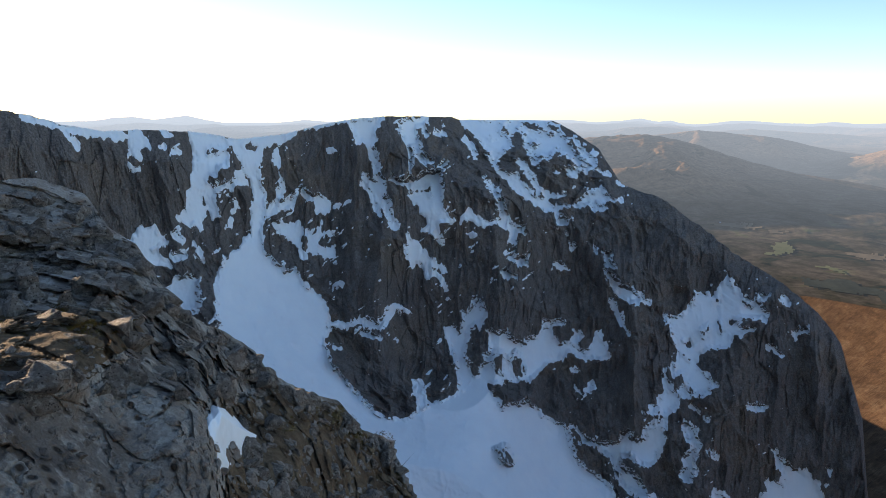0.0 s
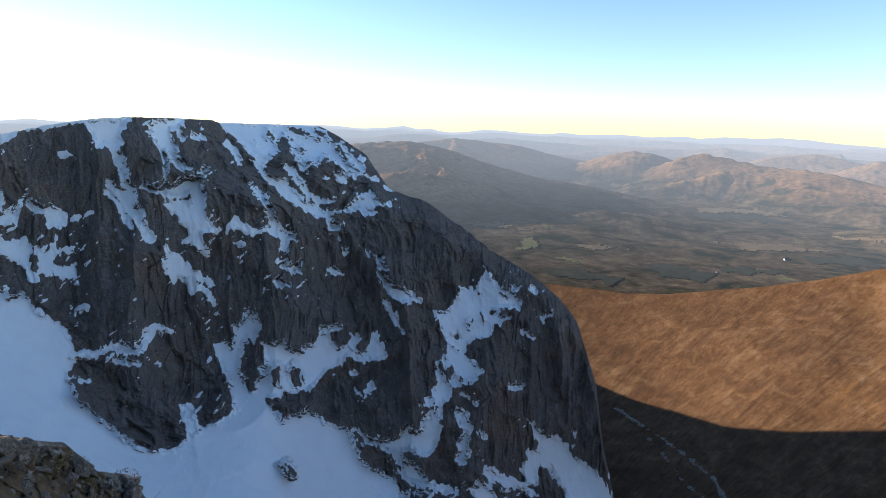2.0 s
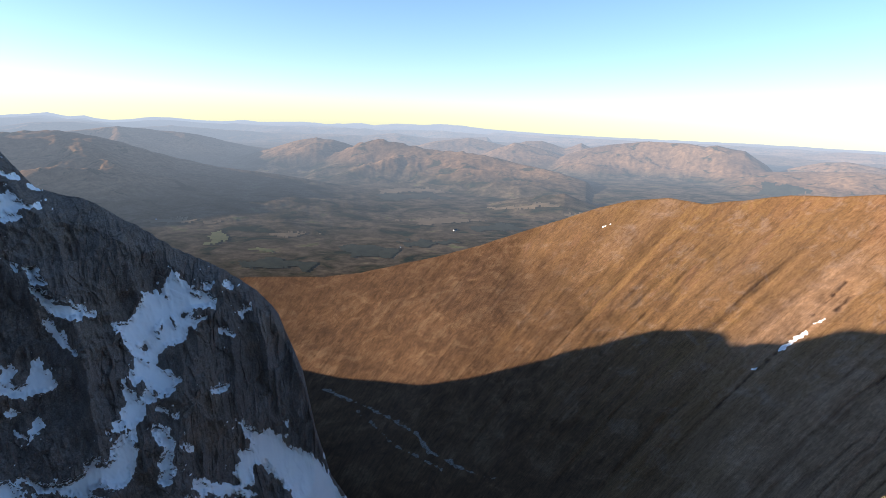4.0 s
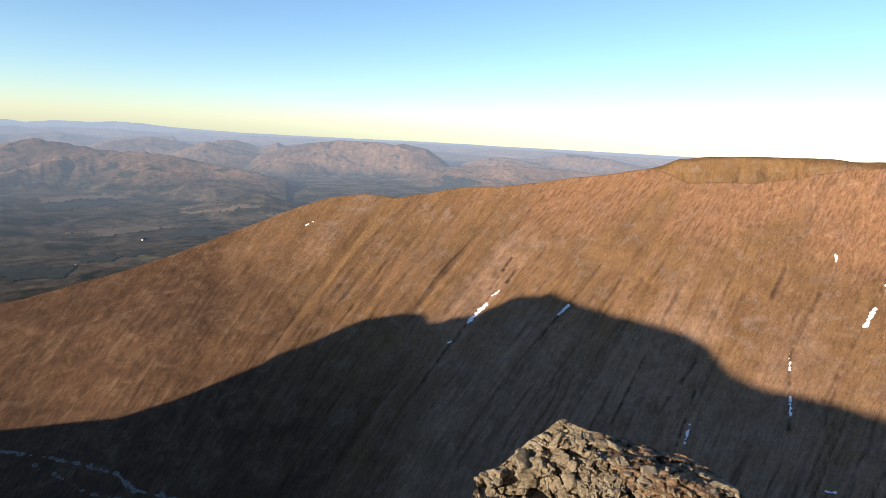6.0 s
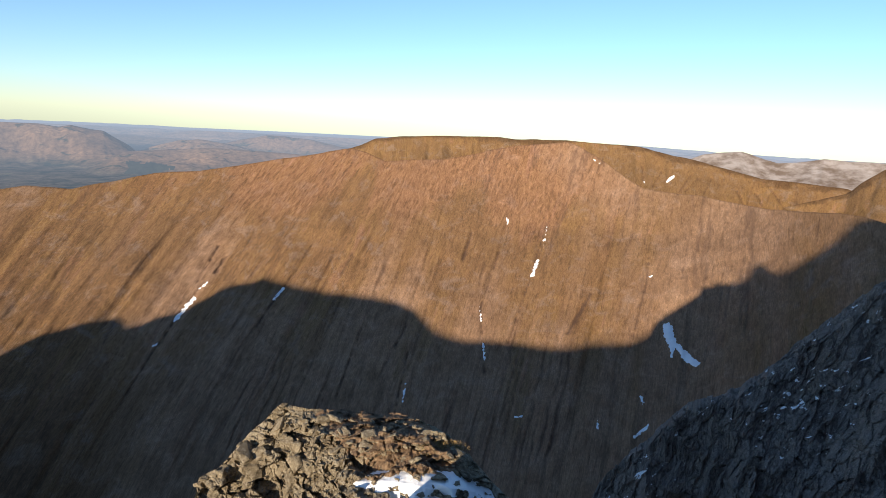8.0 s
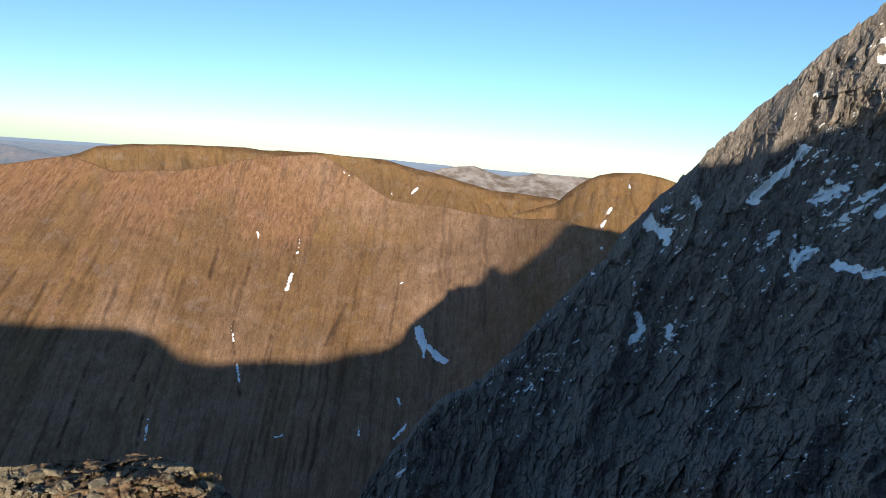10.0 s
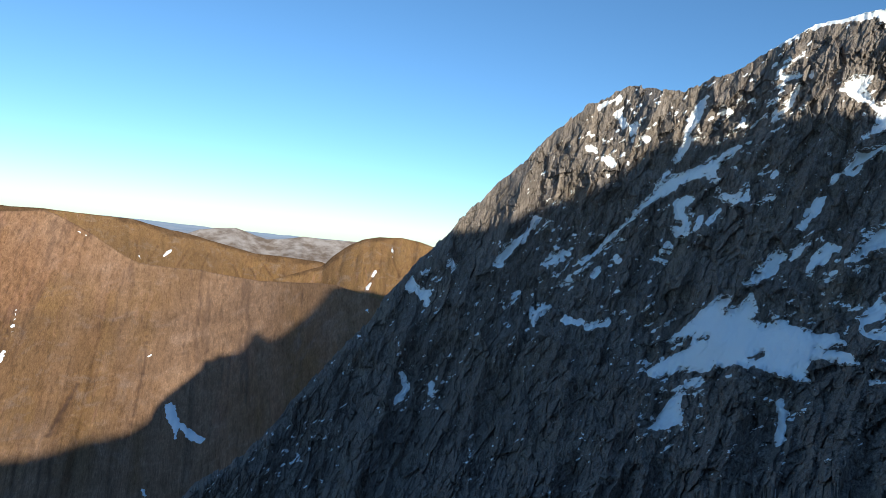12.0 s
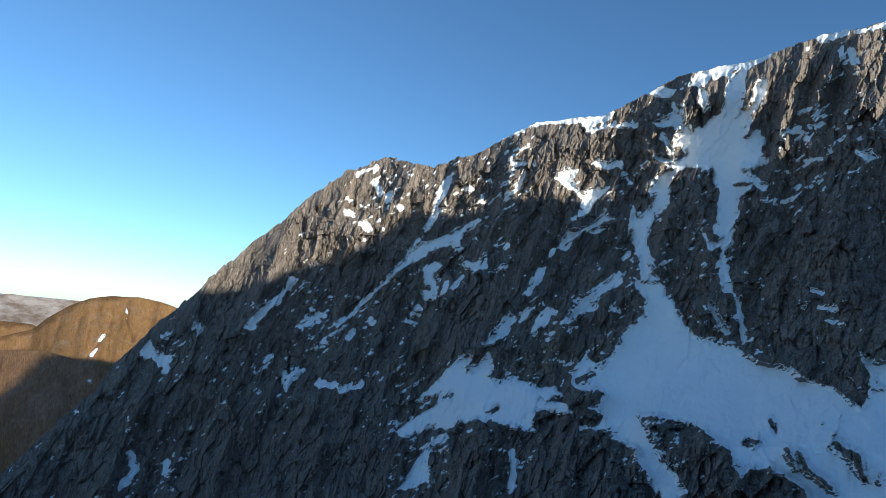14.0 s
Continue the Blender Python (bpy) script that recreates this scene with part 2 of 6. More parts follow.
def blocks(x, y, z, size, seed=0):
    """Broken rock: a height for each of many irregular cells, and how near a point lies to its cell's edge (0 at the edge)."""
    x, y, z = x / size, y / size, z / size
    ix, iy, iz = (np.floor(k).astype(np.int64) for k in (x, y, z))
    first = np.full(x.shape, 9.0)
    second = np.full(x.shape, 9.0)
    val = np.zeros(x.shape)
    for a in (-1, 0, 1):
        for b in (-1, 0, 1):
            for c in (-1, 0, 1):
                jx, jy, jz = ix + a, iy + b, iz + c
                r1 = lattice(jx, jy, jz, seed)
                r2 = lattice(jx, jy, jz, seed + 101)
                r3 = lattice(jx, jy, jz, seed + 202)
                q = (jx + 0.5 + 0.42 * r1 - x) ** 2 + (jy + 0.5 + 0.42 * r2 - y) ** 2 + (jz + 0.5 + 0.42 * r3 - z) ** 2
                near = q < first
                second = np.where(near, first, np.minimum(second, q))
                tilt = r3 + 0.9 * (r1 * (x - jx - 0.5) + r2 * (z - jz - 0.5))
                val = np.where(near, tilt, val)
                first = np.where(near, q, first)
    return val, np.sqrt(second) - np.sqrt(first)


# ---- land built on bearings (degrees from the way the walk begins, clockwise), rise (degrees) and distance (metres) ----
def slopes(xs, ys):
    """Tangents of a smooth curve through the knots (last axis)."""
    d = np.diff(ys, axis=-1) / np.diff(xs)
    m = np.concatenate([d[..., :1], (d[..., 1:] + d[..., :-1]) / 2, d[..., -1:]], -1)
    return m


def smooth_curve(x, xs, ys):
    xs, ys = np.array(xs, float), np.array(ys, float)
    m = slopes(xs, ys)
    k = np.clip(np.searchsorted(xs, x) - 1, 0, len(xs) - 2)
    h = xs[k + 1] - xs[k]
    t = np.clip((x - xs[k]) / h, 0, 1)
    return (1 + 2 * t) * (1 - t) ** 2 * ys[k] + t * (1 - t) ** 2 * h * m[k] + t * t * (3 - 2 * t) * ys[k + 1] + t * t * (t - 1) * h * m[k + 1]


def table(az, el, bearings, rises, rows):
    """The distance of a face, from a small plan of it: a row for each bearing, a column for each rise."""
    rows = np.array(rows, float)[:, ::-1]
    xs = np.array(rises, float)[::-1]
    line_az = az[0]
    cols = np.stack([smooth_curve(line_az, bearings, rows[:, k]) for k in range(rows.shape[1])], -1)
    m = slopes(xs, cols)
    k = np.clip(np.searchsorted(xs, el) - 1, 0, len(xs) - 2)
    h = xs[k + 1] - xs[k]
    t = np.clip((el - xs[k]) / h, 0, 1)
    j = np.broadcast_to(np.arange(len(line_az)), az.shape)
    return (1 + 2 * t) * (1 - t) ** 2 * cols[j, k] + t * (1 - t) ** 2 * h * m[j, k] + t * t * (3 - 2 * t) * cols[j, k + 1] + t * t * (t - 1) * h * m[j, k + 1]


def crest_line(az, points):
    p = np.array(points)
    return np.interp(az, p[:, 0], p[:, 1])


def spot(az, el, d):
    a = np.radians(az)
    return np.stack([d * np.sin(a), d * np.cos(a), EYE + d * np.tan(np.radians(el))], -1)


def grid_object(name, co, mat, smooth=False, keep=None, uv=None, uv_name="slope", attrs=()):
    """A mesh over a grid of points (rows, columns, 3); keep: which of its faces."""
    nr, nc = co.shape[:2]
    i = np.arange(nr * nc).reshape(nr, nc)
    q = np.stack([i[:-1, :-1], i[:-1, 1:], i[1:, 1:], i[1:, :-1]], -1).reshape(-1, 4)
    if keep is not None:
        q = q[keep.reshape(-1)]
    if not len(q):
        return None
    used, inv = np.unique(q, return_inverse=True)
    inv = inv.reshape(-1)
    me = bpy.data.meshes.new(name)
    me.vertices.add(len(used))
    me.vertices.foreach_set("co", co.reshape(-1, 3)[used].astype(np.float32).ravel())
    me.loops.add(len(inv))
    me.loops.foreach_set("vertex_index", inv.astype(np.int32))
    me.polygons.add(len(q))
    me.polygons.foreach_set("loop_start", np.arange(0, len(inv), 4, dtype=np.int32))
    me.polygons.foreach_set("use_smooth", np.full(len(q), smooth))
    if uv is not None:
        lay = me.uv_layers.new(name=uv_name)
        lay.data.foreach_set("uv", uv.reshape(-1, 2)[used][inv].astype(np.float32).ravel())
    for key, val in attrs:
        at = me.attributes.new(key, "FLOAT", "POINT")
        at.data.foreach_set("value", val.reshape(-1)[used].astype(np.float32))
    me.materials.append(mat)
    me.update(calc_edges=True)
    me.validate()
    return new(name, me)


def pieces(keep, least):
    """The connected patches of a mask of faces, those of at least so many faces, and all the small rest as one mask."""
    nr, nc = keep.shape
    todo = keep.copy()
    big, rest = [], np.zeros_like(keep)
    flat = todo.reshape(-1)
    for start in np.flatnonzero(keep):
        if not flat[start]:
            continue
        flat[start] = False
        stack, got = [start], [start]
        while stack:
            q = stack.pop()
            r, c = divmod(q, nc)
            for rr, cc in ((r - 1, c), (r + 1, c), (r, c - 1), (r, c + 1)):
                if 0 <= rr < nr and 0 <= cc < nc:
                    k = rr * nc + cc
                    if flat[k]:
                        flat[k] = False
                        stack.append(k)
                        got.append(k)
        m = np.zeros(nr * nc, bool)
        m[got] = True
        if len(got) >= least:
            big.append((m.reshape(nr, nc), len(got)))
        else:
            rest |= m.reshape(nr, nc)
    return big, rest


# ---- snow: outlines as areas (bearing, rise, ...) and lines (bearing, rise, half width, ...) ----
def area(*v):
    return ("area", np.array(v).reshape(-1, 2))


def line(*v):
    return ("line", np.array(v).reshape(-1, 3))


def inside(shape, az, el):
    """How deep each point lies inside the shape, in degrees; below zero outside."""
    kind, p = shape
    out = np.full(az.shape, -9.0)
    box = (az > p[:, 0].min() - 2) & (az < p[:, 0].max() + 2) & (el > p[:, 1].min() - 2) & (el < p[:, 1].max() + 2)
    if not box.any():
        return out
    x, y = az[box], el[box]
    sq = np.cos(np.radians(p[:, 1].mean()))
    best = np.full(x.shape, 9.0)
    odd = np.zeros(x.shape, bool)
    n = len(p)
    for k in range(n if kind == "area" else n - 1):
        a, b = p[k], p[(k + 1) % n]
        dx, dy = (b[0] - a[0]) * sq, b[1] - a[1]
        px, py = (x - a[0]) * sq, y - a[1]
        t = np.clip((px * dx + py * dy) / (dx * dx + dy * dy + 1e-9), 0, 1)
        dist = np.hypot(px - t * dx, py - t * dy)
        if kind == "line":
            dist = dist - (a[2] + t * (b[2] - a[2]))
        else:
            cross = ((a[1] > y) != (b[1] > y)) & (px < dx * (y - a[1]) / (dy + 1e-12))
            odd ^= cross
        best = np.minimum(best, dist)
    out[box] = np.where(odd, best, -best) if kind == "area" else -best
    return out


def snow_depths(shapes, az, el):
    """For each named group of shapes its depth field; bare rock is taken away from all."""
    fields = {k: np.max([inside(s, az, el) for s in v], 0) for k, v in shapes.items()}
    rock = fields.pop("rock", None)
    if rock is not None:
        for k in fields:
            fields[k] = np.minimum(fields[k], -rock)
    return fields


LEFT_SNOW = {}
LEFT_SNOW["ledge_snow"] = [
    area(-12.96, -7.25, -11.60, -7.78, -10.68, -8.21, -10.34, -8.91, -9.03, -8.65, -10.26, -9.21, -11.24, -9.68, -11.80, -9.50, -12.02, -8.51, -12.67, -8.48, -12.92, -7.99),
    area(-15.67, -10.29, -14.97, -9.99, -14.11, -10.62, -13.40, -10.41, -13.22, -11.16, -13.30, -12.39, -12.91, -13.65, -13.29, -13.62, -13.76, -12.36, -14.40, -11.58, -15.27, -11.04),
    area(-12.64, -10.95, -12.22, -11.71, -11.81, -11.24, -11.37, -10.27, -11.22, -11.77, -11.64, -12.24, -11.19, -12.77, -10.21, -12.57, -10.48, -13.06, -10.26, -13.57, -11.23, -13.51, -11.93, -13.22, -12.77, -12.91),
    area(-10.86, -11.29, -9.97, -10.93, -10.15, -11.57, -10.64, -11.70),
    line(-10.30, -3.88, 0.14, -9.79, -3.88, 0.14),
    line(-11.62, -19.83, 0.32, -9.37, -19.90, 0.23, -7.82, -19.52, 0.28, -6.29, -20.14, 0.37, -5.46, -19.18, 0.37, -4.65, -18.46, 0.32, -3.33, -18.79, 0.14),
    line(-7.87, -20.67, 0.14, -6.33, -21.14, 0.14),
    line(-10.75, -21.84, 0.14, -10.09, -21.91, 0.18),
    line(-10.42, -16.32, 0.09, -9.77, -16.16, 0.14)]
LEFT_SNOW["crest_snow"] = [
    line(-33.85, -0.74, 0.19, -31.02, -1.75, 0.25, -28.33, -2.24, 0.30, -26.31, -2.59, 0.22),
    line(-31.41, -1.83, 0.24, -30.42, -3.26, 0.21),
    area(-26.65, -1.93, -25.91, -2.10, -26.15, -2.43, -25.07, -3.20, -26.01, -3.61, -26.09, -4.33, -26.88, -3.89)]
LEFT_SNOW["apron"] = [
    area(-20.81, -14.22, -17.96, -11.92, -16.04, -13.06, -14.87, -14.66, -13.97, -14.30, -12.72, -16.43, -11.35, -17.70, -10.87, -19.01, -11.50, -21.02, -10.78, -23.35, -8.66, -25.99, -6.46, -28.07, -3.70, -28.66, -2.14, -27.55, 1.03, -26.56, 1.88, -25.95, 4.39, -23.36, 6.17, -26.32, 8.44, -26.44, 10.18, -27.55, 12.47, -28.33, 13.38, -29.44, 14.89, -31.15, 17.48, -32.42, 18.27, -34.98, -4.92, -37.66, -19.84, -29.88, -21.53, -20.08),
    line(-2.41, -25.45, 0.36, -1.96, -27.46, 0.40),
    area(0.14, -20.34, 1.65, -20.74, 2.41, -18.75, 3.61, -17.83, 4.40, -18.81, 3.76, -20.02, 3.00, -21.34, 2.59, -23.40, 3.30, -25.42, 1.89, -26.45, 1.28, -23.42)]
LEFT_SNOW["lower_snow"] = [
    area(12.88, -28.28, 14.48, -29.29, 16.21, -29.56, 17.35, -29.32, 18.48, -28.21, 19.36, -28.69, 19.92, -28.09, 21.31, -26.98, 21.80, -27.56, 21.97, -29.02, 21.45, -30.47, 20.01, -30.89, 19.42, -30.51, 19.15, -31.23, 20.06, -32.16, 20.97, -32.93, 22.16, -33.18, 23.95, -33.57, 23.85, -33.94, 22.48, -33.72, 21.29, -33.52, 19.80, -33.32, 18.61, -32.87, 17.71, -32.17, 18.11, -31.70, 17.10, -30.76, 15.64, -30.03, 14.48, -29.62),
    area(23.89, -26.73, 24.47, -26.95, 25.27, -27.99, 24.88, -29.13, 24.80, -29.86, 25.06, -30.33, 24.42, -31.40, 23.52, -30.97, 24.07, -30.38, 23.86, -29.67, 24.26, -28.44, 23.64, -27.49),
    area(30.45, -26.92, 31.34, -27.52, 32.23, -28.06, 33.66, -28.38, 34.54, -28.89, 35.15, -29.38, 36.31, -29.93, 37.77, -30.64, 38.68, -31.41, 39.67, -32.82, 41.28, -34.72, 37.49, -35.40, 35.54, -33.12, 34.81, -32.68, 33.99, -31.87, 33.35, -31.11, 32.20, -30.92, 31.98, -31.64, 32.04, -32.33, 31.21, -32.74, 31.83, -33.13, 31.56, -33.35, 30.35, -32.83, 28.90, -32.87, 27.42, -32.53, 26.51, -32.03, 26.64, -31.41, 27.64, -31.58, 28.55, -32.07, 30.02, -32.31, 30.59, -32.16, 30.12, -31.37, 30.31, -30.88, 31.03, -30.57, 30.57, -29.91, 31.23, -29.60, 31.81, -29.78, 32.05, -29.28, 31.39, -28.14),
    area(25.42, -33.35, 26.26, -32.70, 27.15, -32.92, 27.97, -33.64, 29.63, -34.63, 31.24, -36.24, 28.31, -36.51, 26.39, -34.66),
    line(15.40, -33.66, 0.14, 17.17, -33.87, 0.23, 18.65, -34.15, 0.14),
    line(19.82, -33.87, 0.14, 21.01, -33.85, 0.09),
    line(25.99, -28.44, 0.09, 26.37, -29.05, 0.14),
    line(35.31, -27.69, 0.09, 35.47, -28.15, 0.09),
    line(39.25, -30.72, 0.09, 39.80, -30.81, 0.09),
    line(33.70, -28.85, 0.09, 35.21, -28.90, 0.09)]
LEFT_SNOW["rock"] = [
    line(-10.14, -21.10, 0.25, -7.95, -21.21, 0.26),
    line(6.33, -30.94, 0.19, 7.23, -31.84, 0.19),
    area(6.80, -22.82, 7.34, -22.45, 7.96, -23.14, 8.10, -24.38, 7.40, -24.83, 6.88, -23.91),
    area(5.22, -22.71, 6.12, -22.53, 6.13, -24.25, 5.44, -24.20, 5.09, -23.44),
    area(2.38, -22.73, 2.83, -20.31, 3.50, -20.01, 3.99, -20.64, 4.46, -22.16, 3.92, -22.61, 3.70, -24.55, 3.08, -24.58, 2.60, -23.72),
    area(18.08, -30.52, 18.83, -30.28, 19.54, -30.89, 19.16, -31.56, 18.27, -31.23),
    area(13.05, -28.76, 14.49, -30.00, 16.81, -31.09, 17.72, -32.31, 19.52, -33.55, 22.21, -34.18, 18.64, -33.88, 17.14, -32.86, 15.38, -32.00, 14.04, -31.41, 13.34, -29.97),
    area(4.61, -25.35, 6.47, -25.40, 7.82, -24.96, 8.79, -25.41, 10.28, -23.90, 12.76, -23.08, 13.89, -26.60, 17.33, -28.11, 18.19, -28.35, 16.78, -29.47, 14.48, -29.19, 12.77, -28.13, 11.64, -28.23, 10.25, -27.92, 8.62, -26.13, 8.06, -26.82, 6.97, -26.99, 6.15, -27.40, 5.38, -26.14),
    area(5.84, -30.80, 6.48, -31.32, 6.91, -32.00, 6.57, -32.24, 6.04, -31.60),
    area(-17.85, -3.45, -17.26, -2.90, -16.59, -3.46, -16.79, -3.93, -17.54, -3.73),
    area(7.10, -1.30, 8.40, -1.27, 9.19, -1.77, 8.93, -2.18, 7.89, -1.94),
    area(9.54, -1.25, 10.49, -1.74, 10.13, -2.26, 9.61, -1.91),
    line(8.17, -3.12, 0.14, 8.59, -3.21, 0.14),
    line(5.55, -1.99, 0.23, 6.34, -2.84, 0.18),
    line(-14.44, -2.53, 0.09, -14.30, -2.53, 0.09),
    line(4.52, -2.77, 0.09, 4.62, -2.77, 0.09),
    area(24.14, -18.95, 24.81, -18.27, 24.90, -18.77, 24.38, -19.38),
    line(25.20, -16.20, 0.10, 25.26, -16.29, 0.15),
    line(25.46, -17.95, 0.10, 25.78, -18.67, 0.15),
    line(27.56, -15.95, 0.10, 27.63, -16.20, 0.12),
    area(22.79, -19.94, 23.32, -19.89, 23.50, -20.79, 23.07, -20.73),
    line(26.47, -17.84, 0.15, 27.45, -17.48, 0.15),
    area(22.30, -23.32, 22.98, -22.95, 23.19, -23.63, 22.51, -23.95),
    line(23.57, -23.68, 0.15, 23.92, -23.94, 0.15)]
LEFT_SNOW["gully_snow"] = [
    area(-22.28, -2.09, -20.67, -2.26, -19.69, -2.44, -19.12, -2.89, -18.98, -3.58, -19.98, -3.43, -20.79, -3.56, -21.03, -4.00, -19.83, -4.02, -19.00, -3.81, -19.05, -4.35, -19.32, -5.17, -19.94, -5.16, -20.28, -5.83, -21.01, -5.94, -21.44, -6.24, -21.17, -6.71, -19.85, -6.44, -19.22, -6.33, -19.36, -7.02, -20.12, -7.21, -20.39, -7.89, -20.31, -9.28, -20.21, -9.52, -20.74, -9.48, -21.24, -8.30, -21.35, -7.38, -21.53, -7.14, -21.62, -8.05, -21.55, -9.42, -21.86, -10.55, -22.61, -10.03, -23.36, -9.74, -23.70, -9.26, -22.94, -8.64, -22.70, -7.08, -22.27, -6.66, -22.04, -5.10, -21.83, -4.21, -22.13, -3.32),
    area(-19.19, -2.76, -17.44, -2.53, -14.85, -2.25, -13.05, -1.77, -12.85, -2.05, -13.92, -2.77, -14.93, -3.24, -16.17, -3.60, -16.43, -4.77, -16.76, -5.71, -16.51, -6.89, -16.22, -7.62, -16.46, -9.04, -16.74, -10.94, -16.59, -12.39, -15.72, -13.91, -15.34, -14.92, -18.10, -15.60, -20.67, -15.30, -20.24, -13.01, -19.78, -12.59, -18.67, -12.12, -18.19, -11.55, -17.63, -11.12, -17.71, -9.92, -17.29, -8.52, -17.32, -7.34, -17.25, -6.40, -17.72, -5.91, -17.98, -4.97, -18.34, -4.27, -18.69, -3.58),
    area(-15.02, -3.28, -14.71, -3.85, -15.04, -4.80, -14.75, -5.75, -14.56, -7.44, -14.93, -8.15, -15.60, -9.33, -16.39, -9.91, -16.13, -9.30, -15.27, -7.90, -14.97, -6.95, -15.21, -5.27, -15.34, -4.08),
    area(-19.24, -6.56, -18.33, -5.66, -17.78, -6.61, -18.62, -6.58, -19.18, -7.26),
    line(-18.87, -8.06, 0.14, -18.71, -8.68, 0.18, -19.00, -8.99, 0.14),
    area(-15.08, -8.39, -13.94, -8.19, -13.52, -7.48, -13.74, -8.69, -14.56, -9.38, -15.11, -8.87),
    line(-13.06, -1.91, 0.14, -10.30, -1.41, 0.14, -8.42, -1.14, 0.14, -5.54, -0.91, 0.14),
    line(-19.40, -9.72, 0.09, -19.54, -10.36, 0.14)]
LEFT_SNOW["top_snow"] = [
    area(-8.75, -1.20, -7.47, -1.08, -5.78, -0.96, -5.96, -1.90, -6.19, -2.64, -6.51, -3.48, -6.16, -4.38, -5.85, -5.38, -5.73, -6.14, -5.27, -7.16, -5.40, -7.92, -4.59, -9.21, -3.88, -10.77, -3.89, -11.29, -4.91, -11.26, -5.13, -10.23, -5.84, -8.93, -6.31, -8.16, -6.87, -7.39, -7.23, -6.63, -7.44, -5.87, -6.82, -6.28, -6.25, -6.64, -6.59, -5.38, -6.28, -4.98, -6.65, -4.38, -6.98, -3.14, -7.80, -3.14, -8.24, -2.41),
    line(-7.44, -6.88, 0.14, -6.55, -7.90, 0.23, -5.97, -9.85, 0.14),
    area(-3.59, -1.27, -2.59, -0.96, -1.34, -0.69, -1.60, -1.34, -1.12, -2.24, -1.63, -2.60, -1.86, -1.59, -2.51, -1.85, -2.14, -2.85, -1.66, -4.12, -0.81, -4.88, -1.17, -5.13, -2.19, -4.88, -2.67, -4.12, -2.91, -3.62, -2.79, -4.63, -2.92, -5.90, -2.73, -6.41, -1.70, -5.90, 0.10, -5.49, -0.07, -6.42, 0.23, -7.45, 0.06, -8.49, 0.56, -9.95, 1.08, -10.32, -0.24, -10.68, -0.26, -11.62, 0.26, -12.41, -0.17, -12.66, -0.78, -11.35, -2.08, -11.33, -1.29, -10.82, -1.53, -10.04, -2.29, -9.25, -2.88, -8.21, -3.38, -7.95, -1.23, -7.71, -1.22, -7.34, -2.50, -7.44, -3.51, -7.18, -5.01, -6.65, -4.73, -5.90, -4.25, -6.66, -3.50, -6.67, -3.07, -5.90, -3.09, -4.63, -3.26, -3.62, -3.64, -2.87, -3.96, -2.12, -4.09, -1.38),
    line(-0.61, -2.33, 0.23, -0.00, -2.37, 0.23),
    line(-0.41, -5.39, 0.14, 0.26, -4.97, 0.18),
    line(2.04, -2.80, 0.18, 2.86, -4.07, 0.18, 3.06, -4.59, 0.09)]
LEFT_SNOW["small_patch"] = [
    area(-3.63, -11.29, -2.88, -11.98, -2.11, -12.63, -1.35, -13.68, -0.04, -14.49, 0.49, -15.18, -0.05, -15.02, -1.10, -14.47, -1.12, -15.51, -1.50, -15.76, -1.89, -14.45, -2.68, -14.27, -2.95, -14.57, -3.53, -13.11),
    line(-0.58, -15.27, 0.09, -0.06, -16.06, 0.14, 0.46, -16.85, 0.14),
    line(2.13, -11.53, 0.09, 3.04, -11.64, 0.14),
    area(6.17, -13.64, 6.98, -12.94, 6.98, -13.73, 8.34, -13.29, 8.08, -14.25, 7.27, -14.37, 6.72, -14.00),
    area(5.36, -15.07, 6.18, -14.69, 7.00, -15.32, 7.17, -15.58, 6.18, -15.43),
    area(10.43, -14.10, 11.08, -13.92, 11.90, -14.27, 12.08, -14.69, 10.82, -14.62),
    area(1.88, -9.80, 2.41, -9.01, 2.94, -9.80, 3.73, -10.17, 3.47, -10.59, 2.67, -10.06, 1.87, -10.32, 1.61, -10.69)]
LEFT_SNOW["crown_snow"] = [
    area(1.44, -0.94, 5.55, -1.07, 5.29, -1.73, 5.97, -2.49, 6.34, -3.36, 5.82, -3.78, 5.15, -4.56, 5.15, -5.34, 6.10, -5.85, 6.89, -5.83, 7.27, -6.61, 8.13, -7.12, 8.67, -7.90, 9.85, -8.24, 10.52, -9.18, 9.88, -9.35, 8.80, -8.84, 7.72, -8.18, 6.91, -7.67, 6.00, -6.63, 5.15, -5.75, 4.52, -5.09, 4.16, -4.06, 3.48, -3.04, 2.45, -2.04, 1.94, -1.54),
    area(3.89, -6.29, 4.53, -6.91, 5.32, -7.69, 5.86, -8.99, 6.41, -10.04, 6.95, -10.67, 7.86, -10.66, 7.77, -11.50, 7.12, -11.35, 7.13, -12.41, 6.59, -12.05, 6.04, -10.84, 4.80, -10.58, 4.00, -10.85, 3.89, -10.32, 4.53, -10.32, 5.50, -10.05, 5.33, -9.00, 4.95, -7.95, 4.26, -7.17)]
